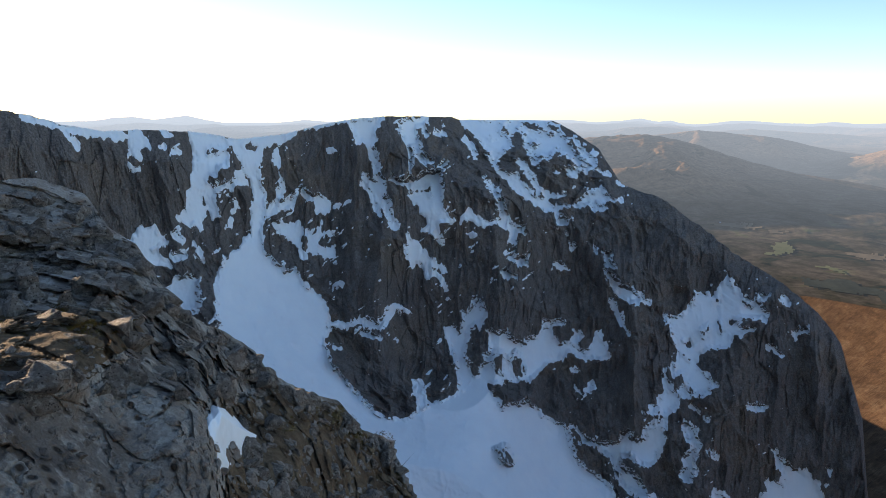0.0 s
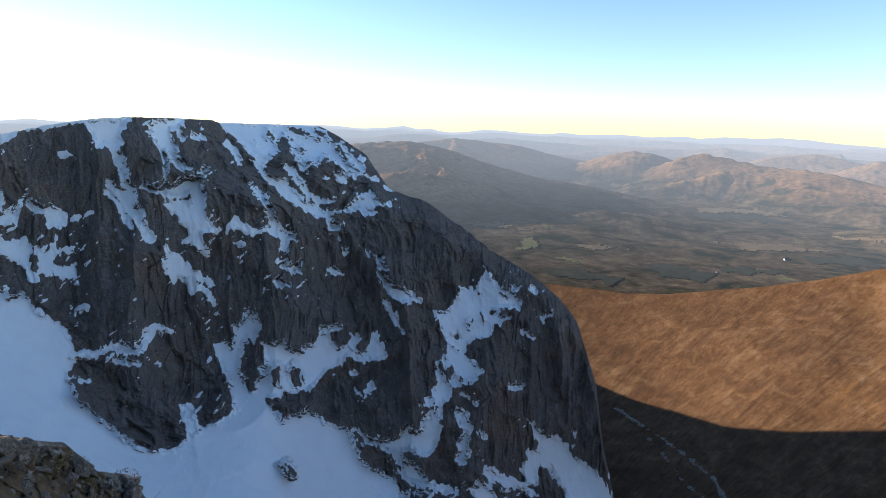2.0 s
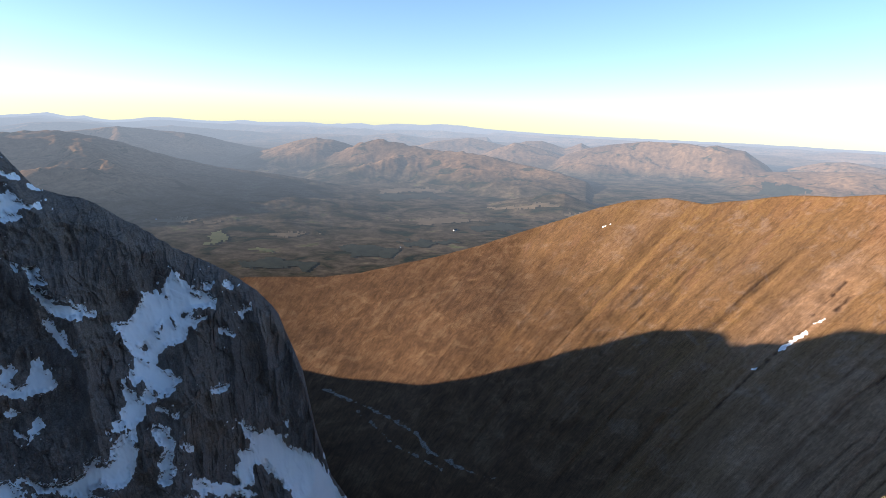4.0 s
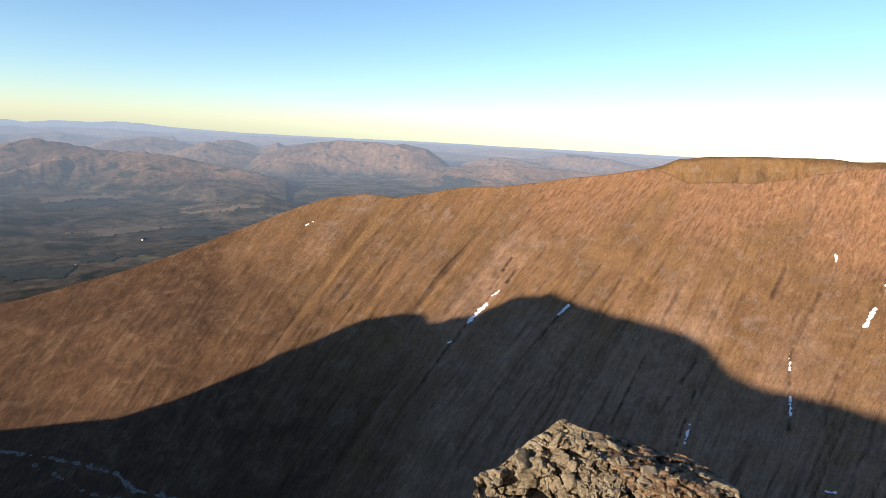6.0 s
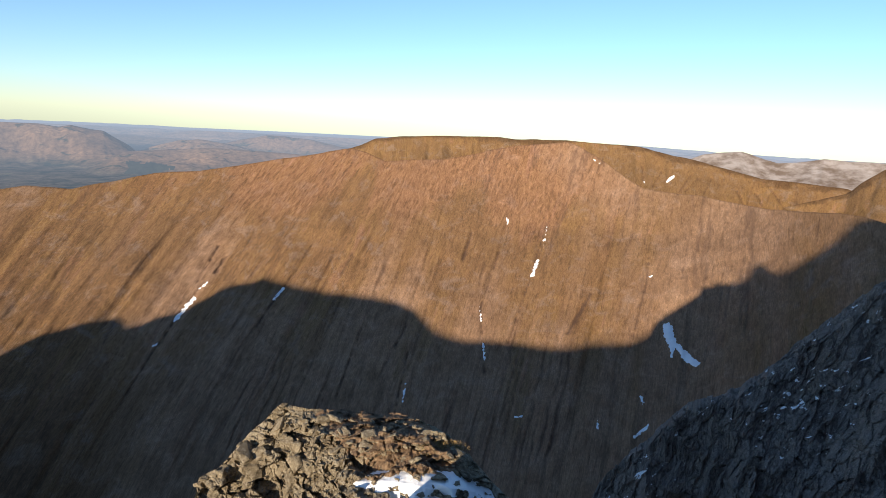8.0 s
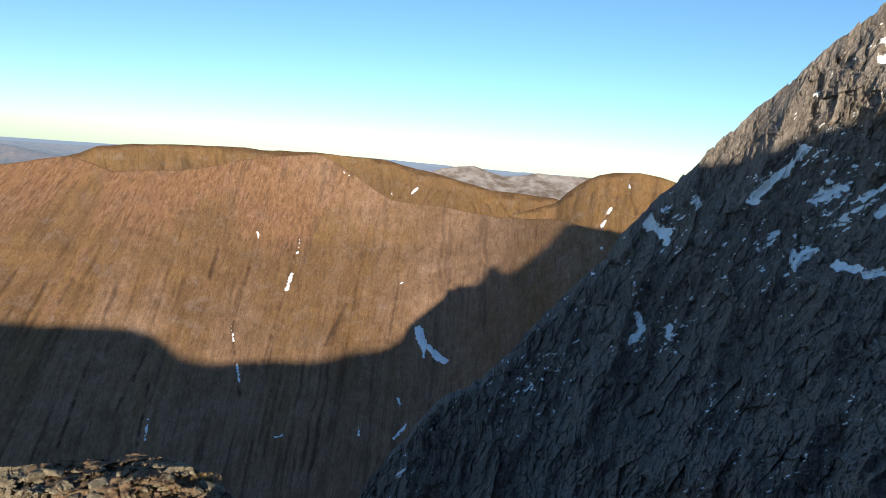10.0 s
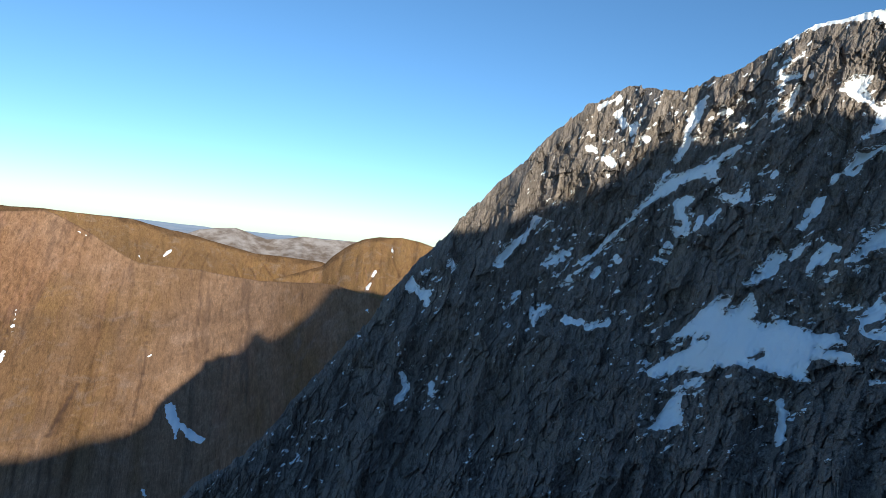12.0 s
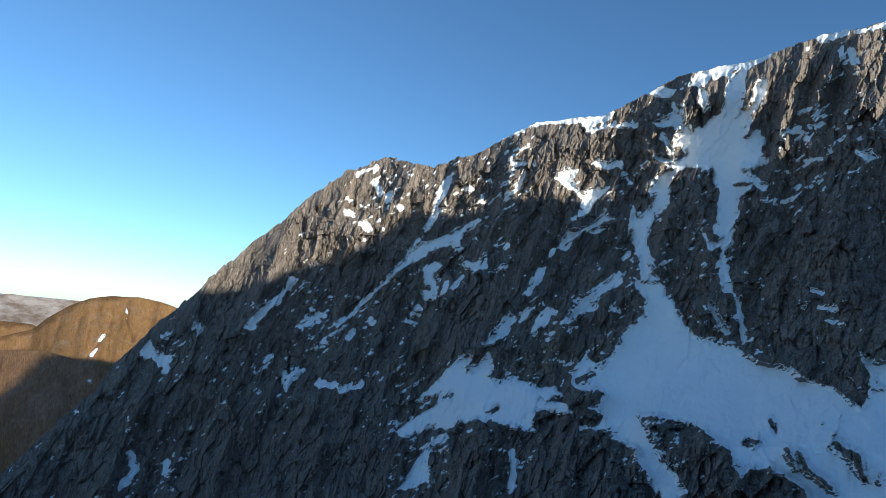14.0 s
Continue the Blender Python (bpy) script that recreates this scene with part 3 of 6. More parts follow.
LEFT_SNOW["summit_snow"] = [
    area(5.55, -1.07, 8.13, -0.97, 9.69, -1.14, 10.48, -1.54, 10.76, -2.14, 11.56, -2.90, 12.11, -3.91, 12.92, -4.67, 12.42, -5.20, 11.76, -4.44, 11.07, -4.20, 10.38, -3.80, 9.77, -4.48, 8.97, -4.24, 8.99, -5.28, 8.30, -5.03, 8.19, -4.25, 7.65, -3.64, 7.38, -2.72, 7.63, -2.20, 6.85, -1.96, 6.33, -2.48, 5.81, -1.98),
    area(11.91, -2.63, 12.62, -3.54, 13.42, -4.04, 14.23, -4.64, 13.99, -5.16, 13.22, -5.70, 12.42, -5.20, 13.45, -4.92, 12.91, -4.41, 12.26, -3.65),
    line(12.93, -4.93, 0.09, 14.00, -5.42, 0.09, 15.33, -5.90, 0.07),
    area(10.41, -9.02, 11.47, -8.89, 13.60, -8.72, 13.88, -9.08, 15.19, -8.78, 14.38, -8.54, 15.17, -8.25, 16.98, -7.66, 16.47, -8.10, 15.69, -8.13, 14.87, -7.48, 14.57, -6.70, 14.08, -7.50, 13.54, -7.26, 12.78, -8.07, 12.00, -8.61, 10.66, -8.65),
    area(9.85, -7.98, 10.64, -7.60, 11.33, -7.74, 10.65, -8.07),
    line(7.14, -4.79, 0.18, 7.95, -5.82, 0.23, 8.76, -7.11, 0.18, 9.85, -7.98, 0.23),
    line(11.53, -5.38, 0.18, 12.02, -5.99, 0.23, 12.42, -5.36, 0.18),
    line(10.59, -5.76, 0.09, 10.85, -5.65, 0.09),
    area(10.52, -9.18, 11.07, -9.96, 12.04, -10.09, 11.41, -10.47, 11.26, -11.01, 10.87, -10.49),
    line(11.70, -11.10, 0.14, 12.39, -12.46, 0.07),
    line(15.87, -6.40, 0.07, 16.67, -6.74, 0.07)]
LEFT_SNOW["couloir_snow"] = [
    area(10.74, -9.76, 12.13, -9.83, 11.62, -10.47, 11.26, -11.22),
    line(11.59, -11.27, 0.16, 12.28, -12.57, 0.11),
    line(14.38, -12.49, 0.13, 14.50, -13.01, 0.11),
    area(14.98, -12.78, 15.78, -12.75, 15.93, -13.58, 16.33, -14.20, 15.52, -14.13),
    area(15.42, -14.34, 16.09, -14.68, 16.83, -15.53, 17.93, -15.89, 18.88, -16.61, 18.65, -17.25, 17.73, -17.15, 16.89, -16.68, 16.03, -15.68),
    line(18.78, -16.72, 0.13, 19.44, -17.04, 0.10),
    line(16.09, -17.04, 0.16, 16.68, -17.89, 0.21, 17.28, -18.89, 0.23, 17.99, -19.88, 0.13)]
LEFT_SNOW["bowl_snow"] = [
    area(21.00, -17.95, 22.32, -17.89, 23.04, -16.91, 23.46, -15.69, 24.76, -15.73, 25.20, -14.92, 25.68, -14.62, 25.82, -13.85, 26.18, -14.57, 27.01, -15.36, 27.77, -15.58, 28.45, -14.90, 29.21, -15.17, 28.76, -16.07, 29.30, -16.51, 29.19, -17.37, 28.18, -17.24, 27.46, -17.52, 27.24, -17.95, 28.36, -18.07, 27.81, -18.64, 26.82, -18.90, 26.41, -20.06, 25.14, -20.35, 24.13, -20.72, 24.02, -21.33, 23.66, -21.52, 23.11, -21.23, 22.26, -20.66, 21.64, -19.44, 21.32, -18.70),
    area(22.39, -20.95, 23.11, -21.23, 23.97, -22.04, 25.06, -22.42, 25.76, -23.17, 25.30, -23.97, 24.17, -24.46, 23.13, -24.82, 22.64, -24.14, 23.55, -23.44, 22.85, -22.76, 22.18, -23.19, 21.98, -22.60),
    area(21.22, -22.58, 21.93, -23.36, 22.09, -24.09, 22.96, -24.74, 22.87, -25.64, 21.99, -26.33, 21.97, -27.40, 21.58, -27.44, 21.38, -26.25, 20.79, -26.45, 19.86, -26.74, 20.07, -25.78, 21.13, -25.09, 21.62, -24.39),
    line(20.87, -27.52, 0.49, 21.56, -27.11, 0.24),
    line(23.57, -26.88, 0.19, 24.30, -27.12, 0.19),
    line(28.89, -24.35, 0.24, 30.14, -24.15, 0.16),
    line(29.73, -19.33, 0.10, 30.68, -19.88, 0.07),
    line(30.19, -15.16, 0.12, 30.57, -15.61, 0.14),
    line(31.44, -17.96, 0.12, 32.21, -17.51, 0.14),
    line(24.14, -25.34, 0.10, 25.41, -26.30, 0.07)]
LEFT_SNOW["shelf_snow"] = [
    area(4.50, -20.58, 6.32, -20.54, 7.09, -21.34, 7.89, -21.28, 9.50, -20.69, 10.05, -19.44, 11.13, -19.21, 11.67, -19.23, 12.05, -19.59, 11.12, -19.98, 11.01, -20.75, 11.66, -21.27, 12.48, -21.14, 12.75, -20.02, 13.46, -19.93, 13.58, -20.55, 13.03, -21.30, 13.86, -21.83, 14.68, -21.07, 14.83, -19.78, 15.39, -19.79, 15.62, -20.82, 16.23, -21.08, 16.36, -22.21, 15.25, -22.35, 13.86, -22.59, 12.76, -22.16, 11.66, -22.79, 10.56, -23.26, 10.01, -23.74, 9.46, -24.46, 8.63, -25.15, 7.83, -24.86, 7.28, -25.07, 6.47, -25.26, 6.47, -25.50, 4.62, -25.21, 3.71, -24.30, 4.42, -23.39, 3.92, -22.61, 4.71, -22.43),
    area(14.16, -25.46, 14.44, -24.62, 14.88, -24.23, 15.11, -24.88, 14.56, -25.52),
    line(12.60, -25.08, 0.14, 12.88, -25.58, 0.14),
    line(11.21, -24.03, 0.23, 11.65, -24.65, 0.18),
    line(12.76, -23.83, 0.14, 13.15, -23.59, 0.14),
    line(1.96, -20.59, 0.32, 2.52, -19.30, 0.46, 3.55, -18.62, 0.37, 3.22, -17.85, 0.14),
    line(2.20, -21.00, 0.37, 1.87, -22.92, 0.41, 2.29, -24.89, 0.64),
    line(12.21, -24.57, 0.09, 13.88, -25.61, 0.09)]
LEFT_SNOW["side_snow"] = [
    area(-26.77, -10.09, -25.66, -9.98, -25.18, -10.69, -24.69, -11.41, -25.70, -11.96, -25.03, -12.71, -24.72, -13.41, -25.66, -13.29, -27.17, -13.52, -27.84, -13.00, -28.78, -12.01, -27.98, -11.25),
    area(-24.62, -12.53, -23.79, -11.95, -23.27, -12.69, -24.29, -13.02),
    area(-22.57, -11.62, -22.04, -12.36, -21.93, -13.30, -22.31, -13.02),
    area(-26.65, -15.35, -25.34, -15.56, -24.48, -14.79, -24.02, -14.18, -22.27, -14.63, -22.58, -16.88, -23.00, -17.73, -23.85, -18.04, -24.71, -17.89, -25.11, -16.93, -25.98, -16.12, -26.52, -15.82),
    line(-26.08, -2.42, 0.37, -25.30, -3.36, 0.23),
    line(-24.24, -1.91, 0.14, -23.74, -2.43, 0.18),
    line(-23.50, -3.65, 0.23, -23.14, -3.83, 0.18),
    line(-24.58, -3.37, 0.14, -24.21, -3.42, 0.14),
    line(-24.03, -10.58, 0.18, -23.52, -11.30, 0.23),
    line(-26.65, -2.83, 0.32, -26.00, -3.26, 0.23),
    line(-26.89, -4.93, 0.14, -26.39, -5.16, 0.14),
    line(-25.05, -4.35, 0.09, -24.89, -4.57, 0.09)]
RIGHT_SNOW = {}
RIGHT_SNOW["cornice"] = [
    area(174.97, 17.73, 176.24, 18.59, 177.53, 19.29, 180.15, 19.99, 183.29, 20.41, 185.71, 20.65, 185.16, 19.86, 183.91, 19.34, 183.15, 19.07, 182.84, 19.55, 181.26, 19.59, 179.68, 19.31, 178.09, 19.07, 176.55, 18.21),
    line(183.42, 18.98, 0.20, 185.44, 19.53, 0.24, 187.72, 19.66, 0.14),
    area(188.68, 22.29, 189.74, 22.84, 191.09, 22.48, 190.77, 22.07, 189.56, 21.90),
    area(191.93, 22.91, 192.69, 23.84, 195.37, 24.45, 197.84, 24.79, 198.67, 24.97, 198.51, 24.51, 197.21, 23.97, 195.42, 23.61, 194.28, 23.31, 193.37, 22.81, 191.47, 22.51),
    line(202.28, 25.66, 0.20, 203.29, 25.61, 0.19, 204.28, 25.71, 0.19, 206.86, 25.90, 0.18),
    line(204.30, 24.90, 0.19, 204.91, 23.58, 0.15),
    line(204.09, 25.33, 0.19, 203.93, 24.13, 0.16)]
RIGHT_SNOW["bowl"] = [
    area(190.82, 21.41, 191.32, 21.16, 191.49, 22.33, 191.95, 20.35, 192.64, 19.06, 193.57, 19.24, 194.22, 20.06, 195.12, 20.49, 195.26, 22.31, 195.65, 23.64, 196.53, 24.11, 196.94, 22.21, 196.68, 21.10, 197.12, 21.08, 197.72, 22.61, 198.12, 23.54, 198.59, 22.76, 198.02, 20.80, 197.42, 19.48, 197.02, 18.58, 198.10, 18.90, 198.52, 18.06, 198.17, 17.16, 199.13, 16.76, 198.73, 16.04, 197.13, 15.93, 197.60, 15.32, 198.80, 14.38, 198.51, 14.05, 197.40, 14.86, 196.31, 14.53, 194.98, 14.29, 194.22, 15.72, 193.75, 15.96, 192.82, 15.86, 191.18, 15.70, 190.57, 16.18, 192.29, 17.01, 191.78, 17.64, 190.95, 17.74, 191.44, 19.17, 190.46, 19.42, 189.36, 19.66, 190.15, 20.33, 191.11, 20.70),
    line(193.16, 22.41, 0.22, 193.71, 21.00, 0.18),
    line(189.90, 16.76, 0.29, 191.13, 16.53, 0.28),
    line(190.26, 18.70, 0.24, 191.08, 17.25, 0.24)]
RIGHT_SNOW["chimney"] = [
    area(189.27, 13.78, 189.90, 15.29, 191.05, 16.14, 191.74, 15.80, 191.12, 14.33, 190.97, 12.85, 190.08, 11.72, 189.66, 10.70, 189.45, 10.19, 189.36, 9.28, 189.87, 7.31, 190.81, 6.03, 189.29, 5.81, 188.99, 6.74, 188.52, 8.73, 187.94, 10.21, 187.70, 11.46, 187.97, 12.58, 188.53, 11.60, 188.98, 12.13, 189.68, 12.65, 190.01, 13.56)]
RIGHT_SNOW["couloir"] = [
    area(195.09, 14.86, 196.31, 14.72, 197.93, 14.62, 197.31, 13.82, 196.68, 13.35, 196.95, 12.03, 196.57, 10.83, 196.18, 9.62, 195.82, 8.89, 196.05, 7.70, 196.82, 5.02, 195.75, 5.66, 195.44, 7.66, 195.60, 8.88, 195.34, 9.73, 194.84, 10.78, 195.00, 11.99, 195.16, 13.43),
    line(197.24, 13.45, 0.22, 198.76, 13.22, 0.13),
    line(194.05, 10.26, 0.12, 194.79, 9.08, 0.19, 195.87, 9.85, 0.14),
    line(194.93, 4.25, 0.21, 195.75, 2.88, 0.27, 196.35, 1.99, 0.16),
    line(196.96, 4.89, 0.11, 197.35, 2.80, 0.11, 197.67, 1.19, 0.11)]
RIGHT_SNOW["upper_snow"] = [
    line(176.53, 15.79, 0.31, 178.68, 15.80, 0.21),
    line(177.85, 14.96, 0.13, 177.30, 13.36, 0.18, 175.79, 12.45, 0.16),
    line(172.31, 13.18, 0.24, 173.03, 12.98, 0.21),
    line(175.84, 11.93, 0.18, 176.32, 12.50, 0.16),
    line(173.72, 11.63, 0.18, 174.20, 12.20, 0.13),
    area(180.80, 14.65, 181.61, 15.57, 182.78, 15.43, 182.33, 14.59, 183.46, 13.37, 184.35, 13.93, 185.72, 14.00, 185.01, 13.25, 184.33, 12.19, 184.11, 11.67, 183.03, 11.08, 182.44, 10.78, 183.36, 12.13, 183.55, 12.91, 182.46, 13.62, 181.64, 14.08),
    area(180.92, 7.28, 181.31, 8.72, 182.50, 9.96, 183.60, 10.34, 184.83, 10.94, 185.50, 12.21, 185.96, 11.37, 186.42, 11.29, 185.10, 10.70, 183.65, 9.78, 182.54, 8.92, 181.83, 8.08),
    line(184.69, 16.12, 0.30, 186.47, 16.09, 0.30),
    line(187.04, 15.21, 0.17, 187.59, 14.47, 0.15),
    line(184.66, 9.90, 0.18, 185.64, 10.33, 0.20),
    line(182.23, 8.27, 0.23, 182.70, 8.83, 0.15),
    line(187.42, 7.74, 0.17, 187.88, 8.18, 0.12),
    area(179.06, 4.75, 180.07, 6.21, 180.68, 6.42, 180.27, 5.13, 179.45, 4.47),
    line(173.24, 5.86, 0.29, 174.52, 6.41, 0.21),
    line(176.41, 6.07, 0.18, 176.92, 6.23, 0.16),
    line(176.77, 7.80, 0.18, 177.01, 8.08, 0.13),
    line(199.82, 18.68, 0.19, 200.86, 18.76, 0.29),
    line(201.02, 20.16, 0.23, 201.83, 20.31, 0.16),
    line(201.88, 19.00, 0.19, 202.48, 19.09, 0.14),
    line(201.55, 16.36, 0.23, 202.35, 16.54, 0.17),
    area(205.36, 16.60, 205.99, 16.94, 206.44, 16.31, 205.82, 15.92),
    line(205.96, 18.47, 0.14, 206.99, 18.29, 0.10),
    line(200.63, 13.21, 0.11, 201.11, 13.66, 0.11),
    line(204.62, 19.56, 0.14, 204.89, 19.41, 0.14)]
RIGHT_SNOW["sunlit_snow"] = [
    line(164.05, 12.48, 0.23, 164.36, 11.74, 0.29),
    line(165.34, 11.60, 0.37, 165.30, 11.07, 0.26),
    line(166.27, 10.66, 0.18, 166.46, 10.42, 0.18),
    line(163.04, 8.67, 0.26, 163.73, 8.23, 0.29),
    line(161.46, 9.46, 0.23, 162.16, 9.34, 0.23),
    line(162.05, 13.10, 0.13, 163.71, 13.90, 0.18)]
RIGHT_SNOW["ice_streak"] = [
    line(170.79, 13.65, 0.24, 170.09, 11.63, 0.34, 169.72, 10.16, 0.18, 169.16, 8.87, 0.13)]
RIGHT_SNOW["buttress_snow"] = [
    area(161.79, -0.81, 163.07, 0.10, 163.93, 1.50, 164.87, 2.40, 165.78, 3.55, 166.44, 4.69, 167.38, 5.75, 168.27, 7.29, 169.55, 7.80, 171.63, 8.45, 172.61, 9.35, 173.59, 10.24, 174.14, 10.14, 173.03, 8.91, 172.42, 8.06, 173.09, 6.80, 172.32, 6.98, 171.61, 7.60, 170.18, 7.02, 169.19, 6.27, 167.72, 5.15, 166.73, 4.51, 166.07, 3.38, 165.12, 2.48, 164.44, 1.61, 163.54, 0.47, 162.87, -0.38, 162.17, -0.98),
    line(168.49, 7.74, 0.18, 167.82, 6.60, 0.13),
    area(154.16, -1.51, 154.72, -0.35, 155.91, 0.59, 156.78, 1.46, 157.25, 2.80, 158.09, 2.91, 157.12, 1.55, 156.73, 0.74, 155.88, -0.27, 155.26, -1.05, 154.53, -1.78),
    line(154.32, -1.95, 0.17, 154.78, -1.80, 0.12),
    area(158.43, -1.47, 159.28, -0.31, 160.25, 0.05, 160.90, -0.24, 159.74, -1.08, 158.70, -1.60),
    area(149.70, -2.41, 150.08, -1.89, 150.64, -2.61, 150.23, -2.94),
    line(147.38, -3.35, 0.16, 147.78, -3.08, 0.21),
    area(146.02, -4.92, 146.58, -3.80, 147.19, -4.68, 148.37, -4.92, 148.27, -5.73, 147.55, -5.92, 147.00, -5.12, 146.31, -5.40),
    line(148.20, -5.87, 0.16, 148.06, -6.35, 0.16)]
RIGHT_SNOW["middle_snow"] = [
    area(169.21, 5.16, 170.30, 5.92, 170.97, 5.62, 170.28, 4.64, 170.58, 3.35, 169.66, 3.51),
    area(169.44, 3.06, 170.94, 3.49, 170.53, 2.39, 169.65, 2.19),
    line(169.20, 1.45, 0.29, 168.86, 0.73, 0.21),
    line(168.57, 0.07, 0.13, 169.12, -0.13, 0.13),
    line(172.15, 3.62, 0.18, 173.09, 4.78, 0.18),
    line(171.56, 4.09, 0.18, 171.39, 3.27, 0.18),
    area(173.70, 5.59, 175.13, 6.68, 175.11, 5.84, 174.09, 5.41),
    line(160.89, -2.90, 0.23, 161.09, -2.53, 0.18),
    line(156.16, -4.75, 0.17, 156.58, -4.22, 0.22),
    line(164.91, -0.06, 0.18, 165.20, -0.29, 0.23),
    line(163.53, -1.50, 0.28, 163.08, -2.07, 0.18),
    area(157.66, -5.66, 158.19, -5.22, 159.15, -4.98, 160.02, -5.15, 158.92, -6.19, 158.30, -7.13, 157.90, -6.67),
    line(163.15, -6.62, 0.20, 164.86, -5.96, 0.30),
    line(160.82, -6.23, 0.25, 162.34, -6.29, 0.25),
    line(146.60, -12.88, 0.21, 147.11, -13.95, 0.25, 146.20, -15.53, 0.16),
    line(149.38, -13.49, 0.17, 149.30, -14.35, 0.17),
    area(169.15, -14.58, 170.46, -12.74, 171.06, -11.26, 171.35, -10.65, 171.83, -12.60, 171.80, -13.64, 170.60, -14.31),
    line(172.07, -10.19, 0.39, 173.06, -9.84, 0.25),
    line(179.32, -13.59, 0.24, 179.34, -11.26, 0.29, 179.00, -10.35, 0.24),
    line(179.91, -9.27, 0.22, 180.75, -10.12, 0.17),
    line(185.59, -8.97, 0.28, 186.21, -10.75, 0.23)]
RIGHT_SNOW["field"] = [
    area(168.42, -9.83, 169.13, -9.27, 170.55, -8.15, 171.74, -7.28, 172.15, -6.23, 171.15, -6.59, 170.15, -6.94, 171.07, -5.84, 171.99, -4.73, 172.86, -3.10, 173.84, -2.48, 174.63, -2.50, 174.20, -3.47, 175.21, -3.10, 176.14, -2.02, 176.60, -2.95, 176.44, -3.99, 177.41, -4.38, 178.89, -3.71, 179.68, -3.97, 181.27, -4.68, 182.59, -4.17, 182.91, -4.98, 181.21, -5.68, 180.87, -5.83, 183.36, -5.66, 184.01, -6.31, 180.69, -6.69, 180.53, -7.74, 180.93, -8.27, 179.58, -8.44, 177.50, -7.97, 175.45, -8.06, 173.48, -8.92, 171.45, -9.23, 169.48, -10.07),
    area(175.44, -1.22, 176.68, 0.53, 177.59, 1.93, 178.53, 1.40, 177.63, -0.10, 176.31, -1.02),
    line(178.70, 1.16, 0.23, 179.87, 2.58, 0.18),
    area(180.12, 1.57, 181.14, 2.81, 182.04, 2.54, 181.37, 1.33, 179.96, 0.41),
    line(179.24, 3.82, 0.23, 180.25, 6.01, 0.28)]
RIGHT_SNOW["ledge"] = [
    area(182.65, 1.93, 184.09, 4.13, 185.51, 5.29, 187.16, 6.45, 187.56, 5.62, 186.63, 4.93, 185.67, 4.43, 185.28, 3.02, 184.21, 2.55, 183.03, 1.51),
    line(186.89, 3.27, 0.17, 187.39, 3.07, 0.17)]
RIGHT_SNOW["basin"] = [
    area(188.65, 6.06, 189.38, 5.92, 190.91, 5.89, 191.35, 4.68, 192.10, 3.76, 193.11, 2.14, 194.27, 1.39, 196.03, 1.48, 196.92, 0.87, 198.64, -0.09, 200.67, -0.29, 201.87, -1.03, 204.15, -1.59, 205.79, -2.69, 206.30, -1.69, 205.94, -1.32, 206.46, -1.04, 209.64, -0.78, 209.66, -3.57, 195.09, -6.19, 192.86, -5.76, 189.65, -5.77, 187.16, -7.41, 184.76, -7.66, 185.15, -6.40, 186.33, -5.99, 185.34, -5.74, 186.98, -4.94, 185.28, -4.92, 184.98, -4.22, 184.51, -4.53, 183.96, -3.85, 183.64, -2.89, 184.76, -1.35, 185.54, -1.91, 186.52, -1.80, 187.17, -0.72, 187.81, 0.60, 188.42, 2.16, 188.90, 2.21, 189.68, 2.79, 189.49, 4.27, 188.71, 5.21),
    area(194.61, -5.26, 209.65, -2.78, 209.70, -10.43, 203.26, -10.51, 202.11, -9.34, 200.55, -8.63, 198.96, -8.52, 197.77, -9.18, 196.64, -7.19, 195.10, -6.33),
    area(186.33, -5.90, 189.65, -5.67, 189.92, -6.20, 191.41, -8.07, 192.86, -9.65, 193.83, -11.24, 192.35, -12.39, 190.93, -11.33, 190.40, -10.07, 189.41, -9.09, 189.36, -8.40, 187.69, -8.19, 187.15, -7.32)]
RIGHT_SNOW["side_patch"] = [
    area(205.61, 1.40, 206.43, 0.85, 207.23, 0.95, 209.62, 1.24, 209.64, -1.19, 206.29, -1.27, 206.45, -0.20),
    line(202.45, 5.97, 0.19, 203.03, 5.87, 0.19),
    line(203.06, 4.67, 0.21, 203.82, 4.72, 0.18),
    line(203.35, 3.66, 0.18, 203.95, 3.67, 0.14)]
